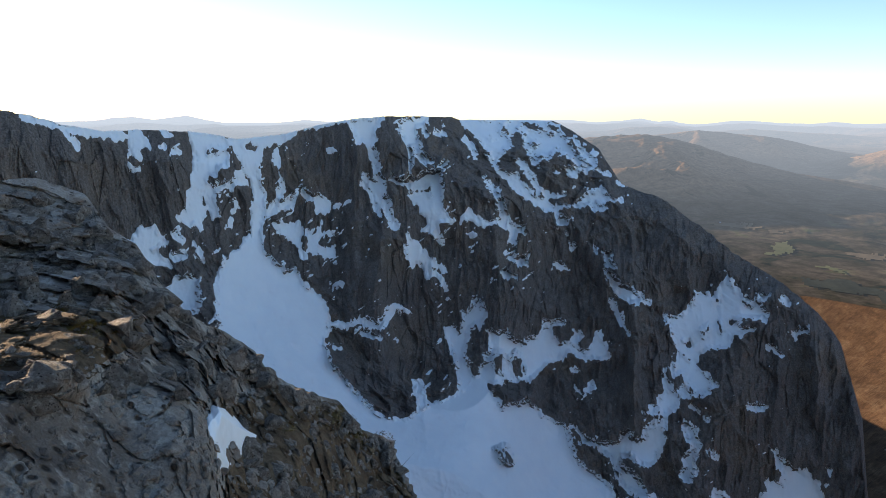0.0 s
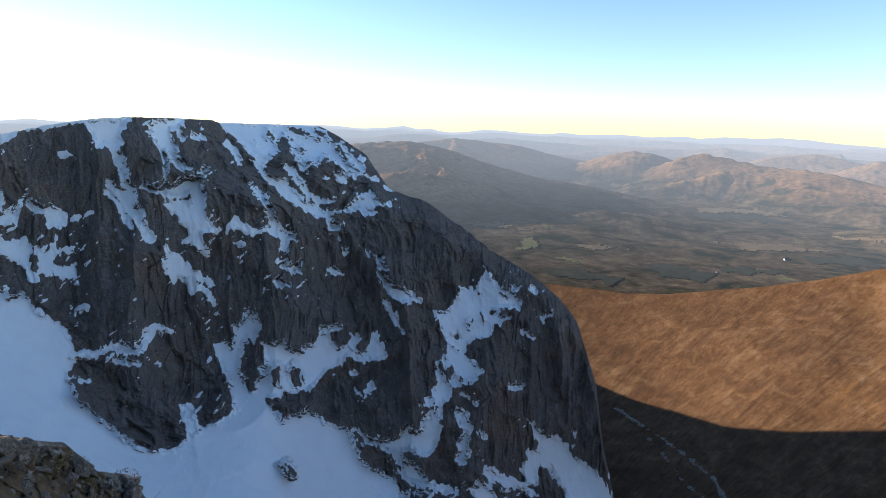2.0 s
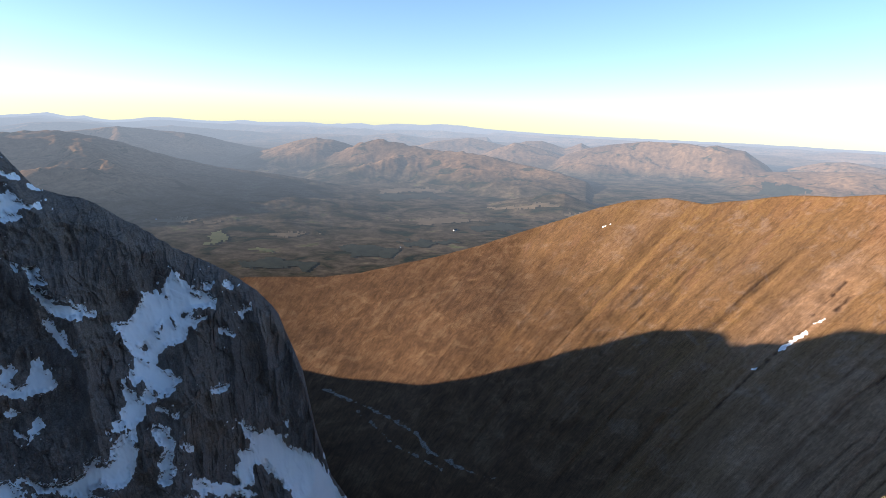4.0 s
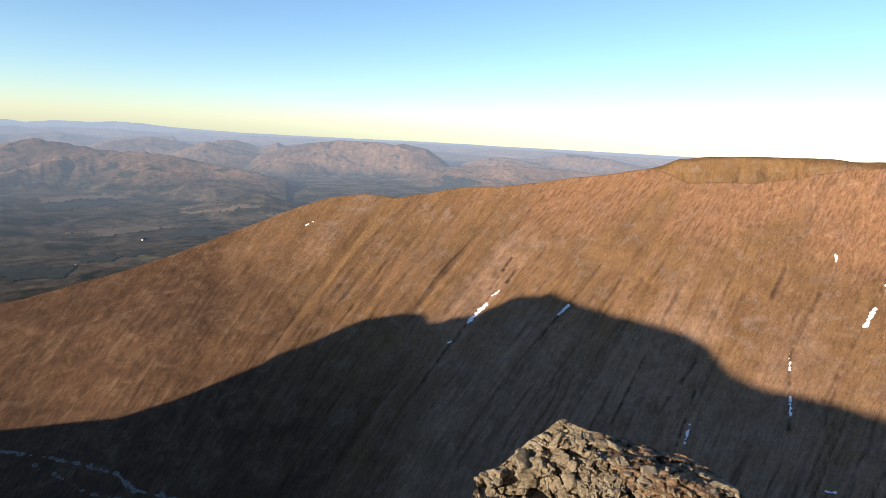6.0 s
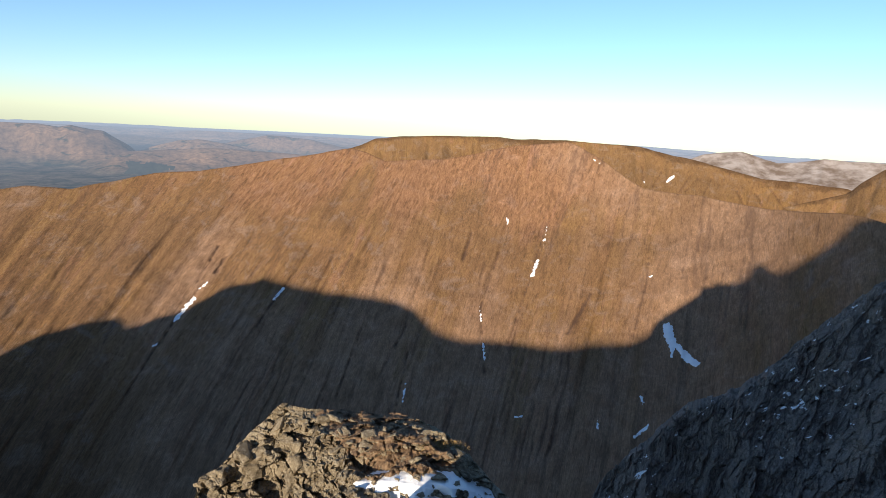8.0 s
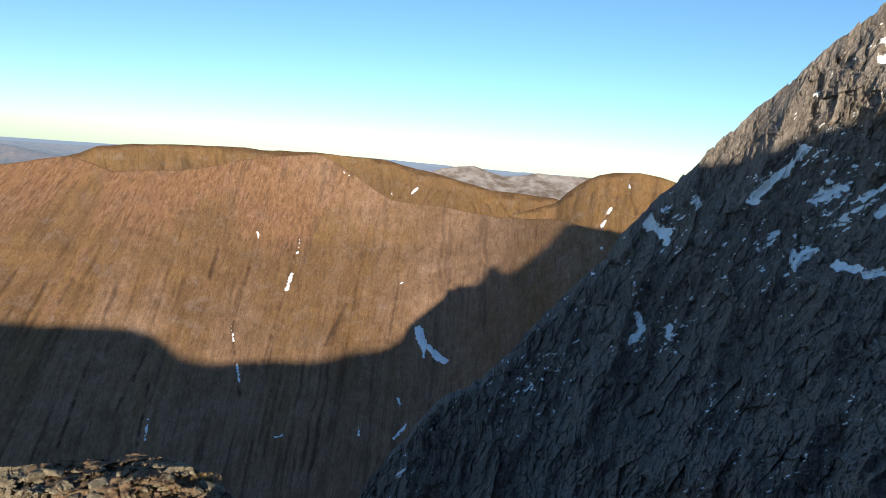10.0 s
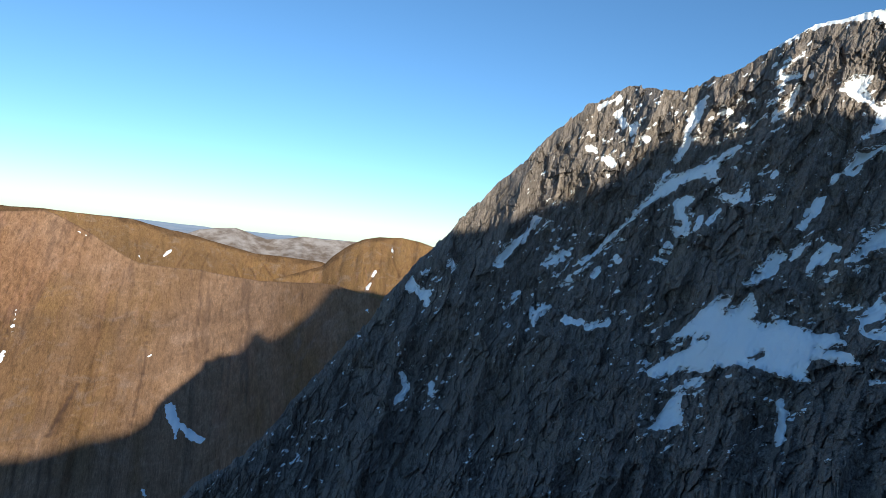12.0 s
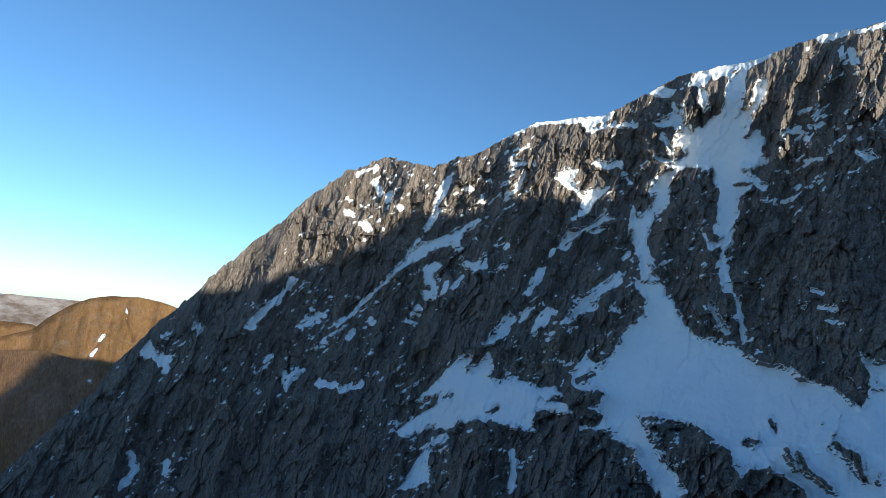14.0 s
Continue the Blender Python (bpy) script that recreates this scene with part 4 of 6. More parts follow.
RIGHT_SNOW["rock"] = [
    area(189.69, -5.88, 190.62, -5.89, 191.35, -6.48, 191.78, -6.09, 192.91, -6.10, 194.26, -6.49, 195.17, -7.25, 196.48, -7.69, 196.73, -8.53, 196.12, -9.08, 194.85, -9.32, 193.72, -8.62, 192.83, -8.69, 192.34, -7.95, 191.64, -7.60, 190.69, -7.05),
    area(191.47, -8.55, 192.83, -8.69, 194.85, -9.41, 196.98, -9.36, 197.47, -11.07, 194.54, -11.65, 193.16, -10.51, 192.45, -9.75),
    area(183.94, -3.37, 185.38, -2.70, 185.19, -3.47, 184.23, -3.84),
    area(183.32, -4.94, 184.27, -4.33, 186.22, -4.08, 186.97, -4.47, 185.33, -5.28, 183.90, -5.95),
    area(183.95, -6.58, 185.86, -5.84, 186.85, -6.19, 186.45, -7.21, 184.52, -7.48),
    area(180.69, -6.51, 182.94, -6.37, 183.73, -6.86, 183.56, -7.85, 181.85, -8.32, 180.95, -7.71),
    area(174.50, -8.73, 176.99, -7.95, 178.57, -8.40, 181.11, -8.42, 183.59, -8.23, 186.52, -8.15, 188.44, -8.33, 189.63, -8.62, 189.06, -10.55, 187.72, -11.45, 186.91, -13.39, 181.15, -14.28, 179.68, -9.33, 178.72, -9.93, 178.68, -14.61, 175.18, -15.05),
    line(199.66, -4.71, 0.18, 200.28, -5.48, 0.14),
    line(198.11, -6.74, 0.32, 198.91, -6.38, 0.18),
    line(200.91, -6.67, 0.18, 201.53, -7.83, 0.09),
    line(201.69, -6.74, 0.18, 202.30, -7.88, 0.14, 203.99, -8.96, 0.23),
    line(204.28, -5.82, 0.23, 205.37, -6.43, 0.41, 206.10, -7.89, 0.18),
    line(198.61, -9.04, 0.37, 199.80, -8.59, 0.32),
    line(206.26, -7.46, 0.14, 206.78, -7.74, 0.14),
    line(169.44, -7.52, 0.30, 171.44, -6.91, 0.25),
    line(176.40, -7.26, 0.20, 177.39, -6.89, 0.25),
    line(174.49, -3.69, 0.15, 174.77, -3.92, 0.10),
    line(184.65, -3.17, 0.20, 185.37, -2.93, 0.20),
    line(172.43, -6.45, 0.15, 173.18, -6.12, 0.15)]
SLOPE_SNOW = {}
SLOPE_SNOW["streak"] = [
    line(78.9, -19.8, 0.15, 79.3, -19.6, 0.15),
    line(80.7, -17.8, 0.20, 82.4, -16.0, 0.26),
    line(82.8, -15.3, 0.16, 83.5, -14.7, 0.16),
    line(89.2, -16.4, 0.21, 90.2, -15.4, 0.21),
    line(90.7, -14.4, 0.16, 90.9, -14.2, 0.16),
    line(93.7, -10.4, 0.16, 93.6, -10.6, 0.11),
    line(113.8, -13.3, 0.24, 114.2, -11.8, 0.19),
    line(114.6, -10.3, 0.19, 114.6, -10.1, 0.14),
    line(109.0, -16.7, 0.15, 109.2, -17.9, 0.15),
    line(109.5, -19.9, 0.19, 109.8, -21.4, 0.19),
    line(101.9, -25.6, 0.15, 102.1, -24.0, 0.20),
    line(113.2, -26.2, 0.18, 113.8, -26.1, 0.18),
    line(121.2, -25.6, 0.17, 121.3, -26.2, 0.17),
    line(124.8, -26.2, 0.24, 125.8, -25.1, 0.24),
    line(124.9, -22.8, 0.20, 125.1, -23.5, 0.20),
    line(124.3, -12.4, 0.17, 124.5, -12.2, 0.17),
    area(125.8, -16.1, 126.6, -15.9, 127.0, -16.7, 127.4, -17.6, 128.1, -18.1, 129.6, -19.0, 129.2, -19.6, 128.0, -19.1, 127.3, -18.3, 127.1, -19.3, 126.6, -18.2, 126.1, -17.3),
    line(133.5, -0.4, 0.10, 133.6, -0.5, 0.10),
    line(114.6, -10.2, 0.16, 114.7, -8.8, 0.11),
    line(110.9, -8.2, 0.16, 111.0, -8.4, 0.16),
    line(117.8, -2.2, 0.10, 119.2, -2.7, 0.10),
    line(142.7, -7.3, 0.19, 142.8, -7.5, 0.14),
    line(65.0, -9.3, 0.15, 65.7, -9.0, 0.10),
    line(111.0, -8.3, 0.15, 111.1, -8.7, 0.15)]
SLOPE_GULLIES = [
    line(114.7, -8.4, 0.07, 113.5, -14.0, 0.09, 112.0, -19.7, 0.07),
    line(110.5, -11.4, 0.07, 109.1, -16.7, 0.09, 109.9, -22.5, 0.07),
    line(83.2, -14.7, 0.04, 79.0, -20.1, 0.07, 75.9, -24.4, 0.07),
    line(91.0, -14.2, 0.04, 88.7, -17.4, 0.07, 87.2, -19.5, 0.04),
    line(107.8, -9.7, 0.07, 107.1, -12.3, 0.15),
    line(124.0, -9.5, 0.04, 124.1, -13.1, 0.09, 123.4, -18.7, 0.07),
    line(119.3, -14.5, 0.11, 117.6, -18.2, 0.20),
    line(97.6, -19.0, 0.04, 95.3, -25.2, 0.07),
    line(102.2, -21.1, 0.07, 101.1, -26.7, 0.04),
    line(126.9, -9.0, 0.04, 127.1, -12.5, 0.07),
    line(85.3, -12.3, 0.07, 84.2, -13.9, 0.11),
    line(96.6, -12.0, 0.11, 96.1, -13.3, 0.07),
    line(113.0, -15.6, 0.04, 112.3, -21.6, 0.07),
    line(102.0, -18.6, 0.04, 99.2, -23.9, 0.04),
    line(75.9, -21.5, 0.04, 72.8, -25.1, 0.04),
    line(84.6, -11.5, 0.11, 82.7, -14.6, 0.04),
    line(78.1, -14.5, 0.04, 74.9, -18.0, 0.04),
    line(62.7, -15.6, 0.04, 59.8, -19.5, 0.07),
    line(76.9, -15.7, 0.04, 74.7, -19.9, 0.04)]
ROUND_HILL_SNOW = [
    line(144.4, -1.2, 0.03, 144.6, -2.2, 0.05),
    line(143.1, -3.7, 0.15, 142.9, -4.1, 0.15),
    line(142.8, -4.8, 0.15, 142.5, -5.3, 0.20)]
PLATEAU_SNOW = [
    line(122.9, -4.0, 0.10, 123.0, -4.2, 0.10),
    line(125.3, -3.3, 0.10, 124.8, -3.9, 0.05)]
PLATEAU_CUTS = [
    line(124.28, -3.00, 0.05, 123.69, -4.32, 0.05),
    line(126.73, -3.04, 0.05, 125.94, -4.61, 0.05),
    line(127.39, -3.33, 0.05, 126.41, -4.57, 0.05),
    line(128.38, -3.25, 0.05, 127.92, -4.56, 0.05),
    line(130.43, -4.11, 0.05, 131.05, -5.21, 0.05),
    line(131.94, -4.32, 0.05, 132.49, -5.20, 0.05),
    line(132.90, -3.78, 0.05, 134.09, -5.27, 0.05),
    line(134.67, -4.41, 0.05, 135.10, -5.24, 0.05),
    line(122.61, -2.66, 0.05, 122.85, -3.92, 0.05)]
ROUND_HILL_CUTS = [
    line(143.35, -3.43, 0.05, 142.11, -5.70, 0.05),
    line(144.51, -2.01, 0.05, 144.73, -2.74, 0.05, 145.34, -3.97, 0.05),
    line(141.26, -2.43, 0.05, 141.22, -3.76, 0.05),
    line(143.52, -2.43, 0.05, 143.39, -3.75, 0.05),
    line(142.10, -2.57, 0.05, 142.06, -4.11, 0.05)]
STREAM = [
    line(38.3, -24.9, 0.10, 40.5, -25.7, 0.15, 45.0, -27.5, 0.15, 48.5, -29.2, 0.20, 49.7, -30.6, 0.20, 53.9, -32.1, 0.15, 56.9, -32.6, 0.20),
    line(41.6, -26.5, 0.10, 46.2, -30.2, 0.10, 51.0, -32.0, 0.15)]


# ---- the far land: one sheet to the horizon, drawn in so that 60 km lie within 4.5 ----
def drawn_in(true_d):
    return 4850.0 * true_d / (true_d + 4700.0)


FAR_SKYLINE = [(-75, -1.2), (-34, -1.2), (-29.4, -1.15), (-27.8, -0.88), (-26.2, -0.84), (-24.9, -1.08), (-22.3, -0.76), (-20.5, -1.14), (-19.2, -1.38), (-15.4, -1.40), (-12.4, -1.11), (-10.4, -1.26), (11.1, -1.02),
               (14.0, -1.2), (16.0, -1.0), (17.6, -0.85), (18.9, -1.12), (20.1, -1.0), (20.6, -1.2), (22.0, -1.3), (23.7, -1.15), (25.0, -0.94), (27.1, -1.0), (28.4, -1.1), (30.7, -1.15), (32.1, -0.94), (33.5, -1.08),
               (37.4, -0.95), (39.4, -1.05), (42.4, -0.87), (43.5, -1.02), (45.5, -0.8), (48.1, -0.85), (50.4, -0.65), (53.2, -0.95), (55.8, -1.08), (60.0, -1.2), (64.5, -1.25), (69.2, -1.27), (74.2, -1.25), (84.5, -1.34), (97, -1.42), (110, -1.2), (120, -0.9), (132, -1.12), (150, -1.1)]


def skyline_rise(b):
    return float(np.interp(b, *zip(*FAR_SKYLINE)))


FAR_RIDGES = []      # crests of the distant hills: true distances at both ends, how far the slopes run out, and (bearing, rise) along the top


def far_ridge(near, far, front, back, *top):
    FAR_RIDGES.append((near, far, front, back, np.array(top, float)))


far_ridge(12500, 8600, 4200, 2600, (-6, -4.6), (4, -3.4), (9.7, -2.86), (12.7, -2.58), (15.8, -2.28), (17.9, -2.17), (20.0, -2.46), (22.1, -2.91), (24.7, -3.74), (27.4, -4.47), (30.0, -5.07), (32.6, -5.36), (35.1, -5.67), (37.7, -6.08), (40.1, -6.46), (44.4, -7.05), (47, -7.4), (51, -7.9))
far_ridge(10800, 9800, 2600, 1500, (14.0, -4.4), (16.5, -3.59), (18.0, -3.06), (19.2, -2.78), (20.4, -2.72), (21.9, -3.05), (24.0, -3.6), (26.1, -4.25))
far_ridge(15500, 15500, 3000, 2500, (12.0, -3.0), (18.8, -2.26), (20.4, -2.05), (22.4, -1.73), (24.5, -1.95), (26.2, -2.09), (28.4, -2.32), (30.7, -2.84), (32.5, -3.19), (34.5, -3.44))
far_ridge(13800, 13800, 2600, 1800, (28.0, -5.2), (30.6, -4.4), (33.0, -3.8), (34.5, -3.34), (36.4, -2.69), (38.4, -2.28), (39.9, -2.39), (41.4, -2.85), (43.5, -3.39))
far_ridge(12800, 10800, 2600, 1700, (38.4, -4.15), (40.4, -3.49), (42.5, -2.51), (44.5, -2.18), (46.6, -2.62), (49.2, -3.04), (51.8, -3.09), (54.0, -3.37), (57.1, -4.00), (60.2, -4.5), (63.3, -5.3))
far_ridge(19000, 19000, 3000, 2200, (45.0, -2.9), (47.6, -2.7), (49.2, -2.27), (50.8, -2.06), (52.3, -1.84), (53.9, -2.09), (55.5, -2.38), (57.5, -2.9))
far_ridge(16200, 16200, 2200, 1500, (52.5, -3.7), (53.4, -3.39), (55.0, -2.66), (56.5, -2.08), (58.0, -2.22), (59.6, -2.65), (61.1, -3.19))
far_ridge(18500, 18500, 2600, 1800, (55.0, -2.8), (56.0, -2.51), (57.5, -1.93), (59.0, -1.82), (60.0, -2.07), (61.1, -2.43), (61.8, -2.19), (62.5, -1.86), (63.3, -2.22), (65, -2.6))
far_ridge(15500, 15500, 2700, 2200, (58.5, -4.5), (59.7, -3.88), (61.1, -3.04), (63.1, -2.29), (65.0, -1.89), (66.9, -1.65), (68.3, -1.43), (69.7, -1.46), (71.6, -1.51), (72.9, -1.68), (73.8, -1.54), (74.7, -1.68), (76.0, -1.9), (76.9, -2.47), (77.8, -3.0))
far_ridge(17500, 17500, 2400, 1600, (78.0, -3.7), (79.4, -3.02), (81.5, -2.39), (83.0, -2.20), (85.1, -2.45), (86.7, -2.82), (88.5, -3.3))
far_ridge(19500, 19500, 2600, 2200, (83.0, -3.1), (84.1, -2.87), (86.7, -2.10), (88.8, -1.66), (90.8, -1.7), (92.9, -1.95), (95.0, -2.4), (99, -3))
far_ridge(14500, 14500, 3600, 2000, (70.5, -5.3), (72.2, -5.01), (74.3, -4.31), (76.8, -3.52), (79.4, -3.33), (83.6, -3.00), (87.3, -3.10), (89.9, -3.20), (93.0, -3.37), (97, -3.6))
far_ridge(8300, 8300, 1100, 900, (50.5, -8.6), (52.1, -8.35), (54.7, -7.77), (57.3, -7.11), (59.4, -6.73), (61.4, -6.51), (63.0, -7.02), (64.5, -7.43), (66, -7.8))
far_ridge(25000, 25000, 4000, 3000, (8, -2.2), (14.5, -2.0), (16.7, -1.58), (19.3, -1.51), (21.2, -1.76), (23.2, -1.89), (26.2, -1.62), (29.8, -1.80), (32.6, -1.91), (35.4, -2.12), (38.4, -1.93), (42.5, -2.00), (45.5, -1.69), (48.7, -2.03), (54, -1.7))
far_ridge(33000, 33000, 4500, 4000, (-30, -1.7), (-26, -1.3), (-20, -1.7), (-12, -1.5), (5, -1.4), (11, -1.45), (15, -1.7), (18.5, -1.3), (22, -1.55), (25.5, -1.4), (29, -1.6), (31.5, -1.35), (35, -1.5), (39, -1.4), (42, -1.55), (46, -1.35), (50, -1.3), (54, -1.5), (60, -1.65), (70, -1.6))
far_ridge(46000, 46000, 6000, 5000, *[(b, skyline_rise(b)) for b in np.arange(-72, 150, 0.35)])


FAR_PATCHES = [
    ("far_wood", "dark conifer wood on the distant plain", "wood", M_WOOD, [area(40.4, -12.3, 43.1, -12.0, 46.5, -12.3, 45.8, -13.1, 41.5, -13.2), area(31.1, -13.4, 34.3, -13.2, 38.4, -13.7, 37.3, -14.4, 31.7, -14.2), area(77.6, -4.4, 79.6, -4.1, 81.2, -4.6, 79.8, -5.4, 77.3, -5.4), area(42.5, -7.4, 48.8, -7.1, 51.0, -7.5, 44.6, -8.0), area(52.2, -10.0, 56.4, -9.7, 58.0, -10.1, 53.3, -10.6), area(45.8, -11.8, 51.1, -11.4, 52.8, -11.8, 46.9, -12.3)]),
    ("far_field", "pale green pasture on the distant plain", "field", M_FIELD, [area(28.9, -11.0, 29.9, -10.8, 31.1, -11.7, 30.1, -11.9, 28.5, -11.7), area(31.8, -12.3, 33.8, -12.2, 34.3, -12.6, 32.3, -12.7)]),
    ("far_meadow", "pale dead grass strip on the distant plain", "field", M_STUBBLE, [area(33.3, -10.9, 36.3, -10.9, 39.2, -11.2, 35.3, -11.4), area(23.6, -9.5, 27.2, -9.5, 30.4, -9.9, 25.8, -10.0), area(45.7, -9.7, 51.1, -9.2, 54.3, -9.5, 48.9, -10.0), area(54.2, -8.1, 60.5, -7.5, 62.0, -7.8, 55.3, -8.5), area(42.5, -6.9, 48.8, -6.7, 51.0, -7.0, 44.6, -7.3), area(61.0, -8.5, 65.6, -7.7, 66.6, -8.0, 62.1, -8.9)]),
    ("far_lake", "narrow lake glinting on the distant plain", "lake", M_LAKE_GLINT, [area(24.0, -9.5, 24.5, -9.4, 25.1, -9.5, 24.6, -9.7), area(44.2, -12.3, 47.4, -12.1, 47.1, -12.3, 44.4, -12.5)])]
FARM = (51.38, -10.45)


def build_farm(at):
    """A long white farm building with a slate roof, far out on the plain."""
    farm = tagged(new("farm_building"), "long white building far out on the plain", "building")
    farm.location = at
    w, dp, h, rf = 11.0, 4.0, 3.2, 2.2
    for name, verts, faces, mat in (
            ("wall", [(-w, -dp, -3), (w, -dp, -3), (w, dp, -3), (-w, dp, -3), (-w, -dp, h), (w, -dp, h), (w, dp, h), (-w, dp, h), (-w, 0, h + rf), (w, 0, h + rf)],
             [(0, 1, 5, 4), (1, 2, 6, 9, 5), (2, 3, 7, 6), (3, 0, 4, 8, 7)], M_WHITE),
            ("roof", [(-w - 0.4, -dp - 0.5, h - 0.2), (w + 0.4, -dp - 0.5, h - 0.2), (w + 0.4, 0, h + rf + 0.1), (-w - 0.4, 0, h + rf + 0.1), (-w - 0.4, dp + 0.5, h - 0.2), (w + 0.4, dp + 0.5, h - 0.2)],
             [(0, 1, 2, 3), (3, 2, 5, 4)], M_SLATE)):
        me = bpy.data.meshes.new(name)
        me.from_pydata(verts, [], faces)
        me.materials.append(mat)
        new(name, me).parent = farm


def build_far_land():
    az = np.concatenate([np.arange(-75, -34, 0.5), np.arange(-34, 13, 0.2), np.arange(13, 104, 0.1), np.arange(104, 155, 0.25), np.arange(155, 285.1, 2.0)])
    td = np.concatenate([np.linspace(1150, 2500, 20)[:-1], 2500 * (62000 / 2500) ** np.linspace(0, 1, 340)])
    A, T = np.meshgrid(az, td)
    x, y = T * np.sin(np.radians(A)) / 1000, T * np.cos(np.radians(A)) / 1000
    o = np.zeros_like(x)
    roll = fbm(x, y, o, 3.2, 5, 0.5, 11)
    high = fbm(x, y, o, 6.5, 5, 0.55, 31, True)
    crag = fbm(x, y, o, 2.2, 6, 0.55, 57, True)
    warp = 900 * fbm(x, y, o, 2.4, 4, 0.5, 75)
    bend = (T / 1000) ** 2 / 13.0
    grow = np.clip((T - 17000) / 14000, 0, 1)
    top = np.interp(A, *zip(*FAR_SKYLINE))
    h = 25 + 60 * roll * np.clip((T - 3000) / 5000, 0, 1) + grow * (150 + 420 * np.clip(high, -0.2, 1) + 120 * roll) - bend
    h = np.minimum(h, 1150 + T * np.tan(np.radians(top - 0.22)))
    up = np.clip(grow * 1.4, 0, 1)
    for near, far, front, back, p in FAR_RIDGES:
        out = np.maximum(p[0, 0] - A, 0) + np.maximum(A - p[-1, 0], 0)
        rise = np.maximum(np.interp(A, p[:, 0], p[:, 1]) - 0.9 * out, -20) + 0.035 * fbm(az, az * 0, az * 0, 1.1, 4, 0.6, int(near) % 97)[None]
        off = T + warp * (0.5 if near < 30000 else 1.0) - np.interp(A, p[[0, -1], 0], (near, far))
        crest_at = T - off
        u = np.clip(1 - np.abs(off) / np.where(off < 0, front, back), 0, 1)
        u = u ** 1.15
        u = np.clip(u + 2.1 * u * (1 - u) * (crag - 0.15), 0, 1)
        hill = (1150 + np.maximum(T, crest_at) * np.tan(np.radians(rise)) + bend) * u
        h = np.maximum(h, hill - bend)
        up = np.maximum(up, np.clip((hill - 110 + 90 * roll) / 160, 0, 1))
    d = drawn_in(T)
    z = EYE + (h - 1150.0) * d / T
    a = np.radians(A)
    co = np.stack([d * np.sin(a), d * np.cos(a), z], -1)
    # share of the painted haze glow, growing with true distance
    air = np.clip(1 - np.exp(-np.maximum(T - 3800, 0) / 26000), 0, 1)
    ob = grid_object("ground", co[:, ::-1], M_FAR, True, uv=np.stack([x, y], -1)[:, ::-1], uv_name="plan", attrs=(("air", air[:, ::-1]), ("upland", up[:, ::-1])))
    rise = np.degrees(np.arctan2(z - EYE, d))
    edge = 0.5 * fbm(A * 0.5, rise * 2.5, o, 0.9, 5, 0.65, 91)
    for what, label, category, mat, shapes in FAR_PATCHES:
        for shape in shapes:
            on = inside(shape, A, rise) + edge > 0
            keep = (on[:-1, :-1] & on[1:, 1:])[:, ::-1]
            patch = grid_object(what, co[:, ::-1] + np.array((0, 0, 2.5)), mat, True, keep, attrs=(("air", air[:, ::-1]),))
            if patch:
                tagged(patch, label, category, what + " on the plain", "structure")
    k = np.unravel_index(np.argmin((A - FARM[0]) ** 2 + (rise - FARM[1]) ** 2), A.shape)
    build_farm(co[k])
    return tagged(ob, "brown moorland, dark woods and hazy blue hills reaching the horizon", "landscape", kind="structure")


build_far_land()

# ---- the snowy crag across the corrie ----
# Unseen left of bearing -39, where the heights are set to shape shade.
LEFT_CREST = [(-80, 28.5), (-73, 24.2), (-70.3, 24.0), (-66, 19.6), (-63, 17.4), (-60.5, 15.4), (-58.4, 14.6), (-57, 15.9), (-55.4, 15.9), (-54.2, 13.0), (-53, 12.4), (-50, 10.3), (-47.5, 8.8), (-45.4, 5.2), (-43.5, 2.8), (-41, 1.8), (-38.5, 0.2), (-35.2, -0.33), (-33.1, -0.83), (-31.4, -1.49), (-28.7, -2.01), (-25.8, -1.91), (-22.4, -2.09), (-19.9, -2.45), (-18.3, -2.81),
              (-14.4, -2.4), (-11.5, -1.72), (-8.9, -1.17), (-4.8, -0.81), (0.8, -0.84), (1.6, -1.14), (5.5, -1.12), (10.0, -1.14), (11.6, -1.93), (14.2, -3.64), (16.3, -6.56),
              (19.8, -7.78), (23.2, -9.92), (26.1, -12.0), (30.2, -14.17), (32.9, -16.0), (34.7, -18.0), (35.9, -20.8), (37.0, -23.4), (38.2, -28.5), (39.7, -32.4), (41.4, -34.3), (44, -42)]


def left_distance(az, el):
    return table(az, el, [-75, -60, -40, -25, -15, -5, 5, 15, 25, 38, 44], [3, -8, -16, -24, -32, -42],
                 [[360, 340, 320, 280, 230, 170], [400, 380, 355, 320, 260, 200], [460, 450, 430, 380, 300, 220], [540, 520, 495, 440, 350, 260], [590, 570, 530, 460, 370, 290], [610, 580, 555, 525, 430, 330],
                  [780, 600, 575, 545, 460, 360], [800, 650, 610, 570, 520, 410], [720, 670, 640, 600, 560, 460], [700, 690, 680, 660, 640, 560], [720, 710, 700, 690, 670, 600]])


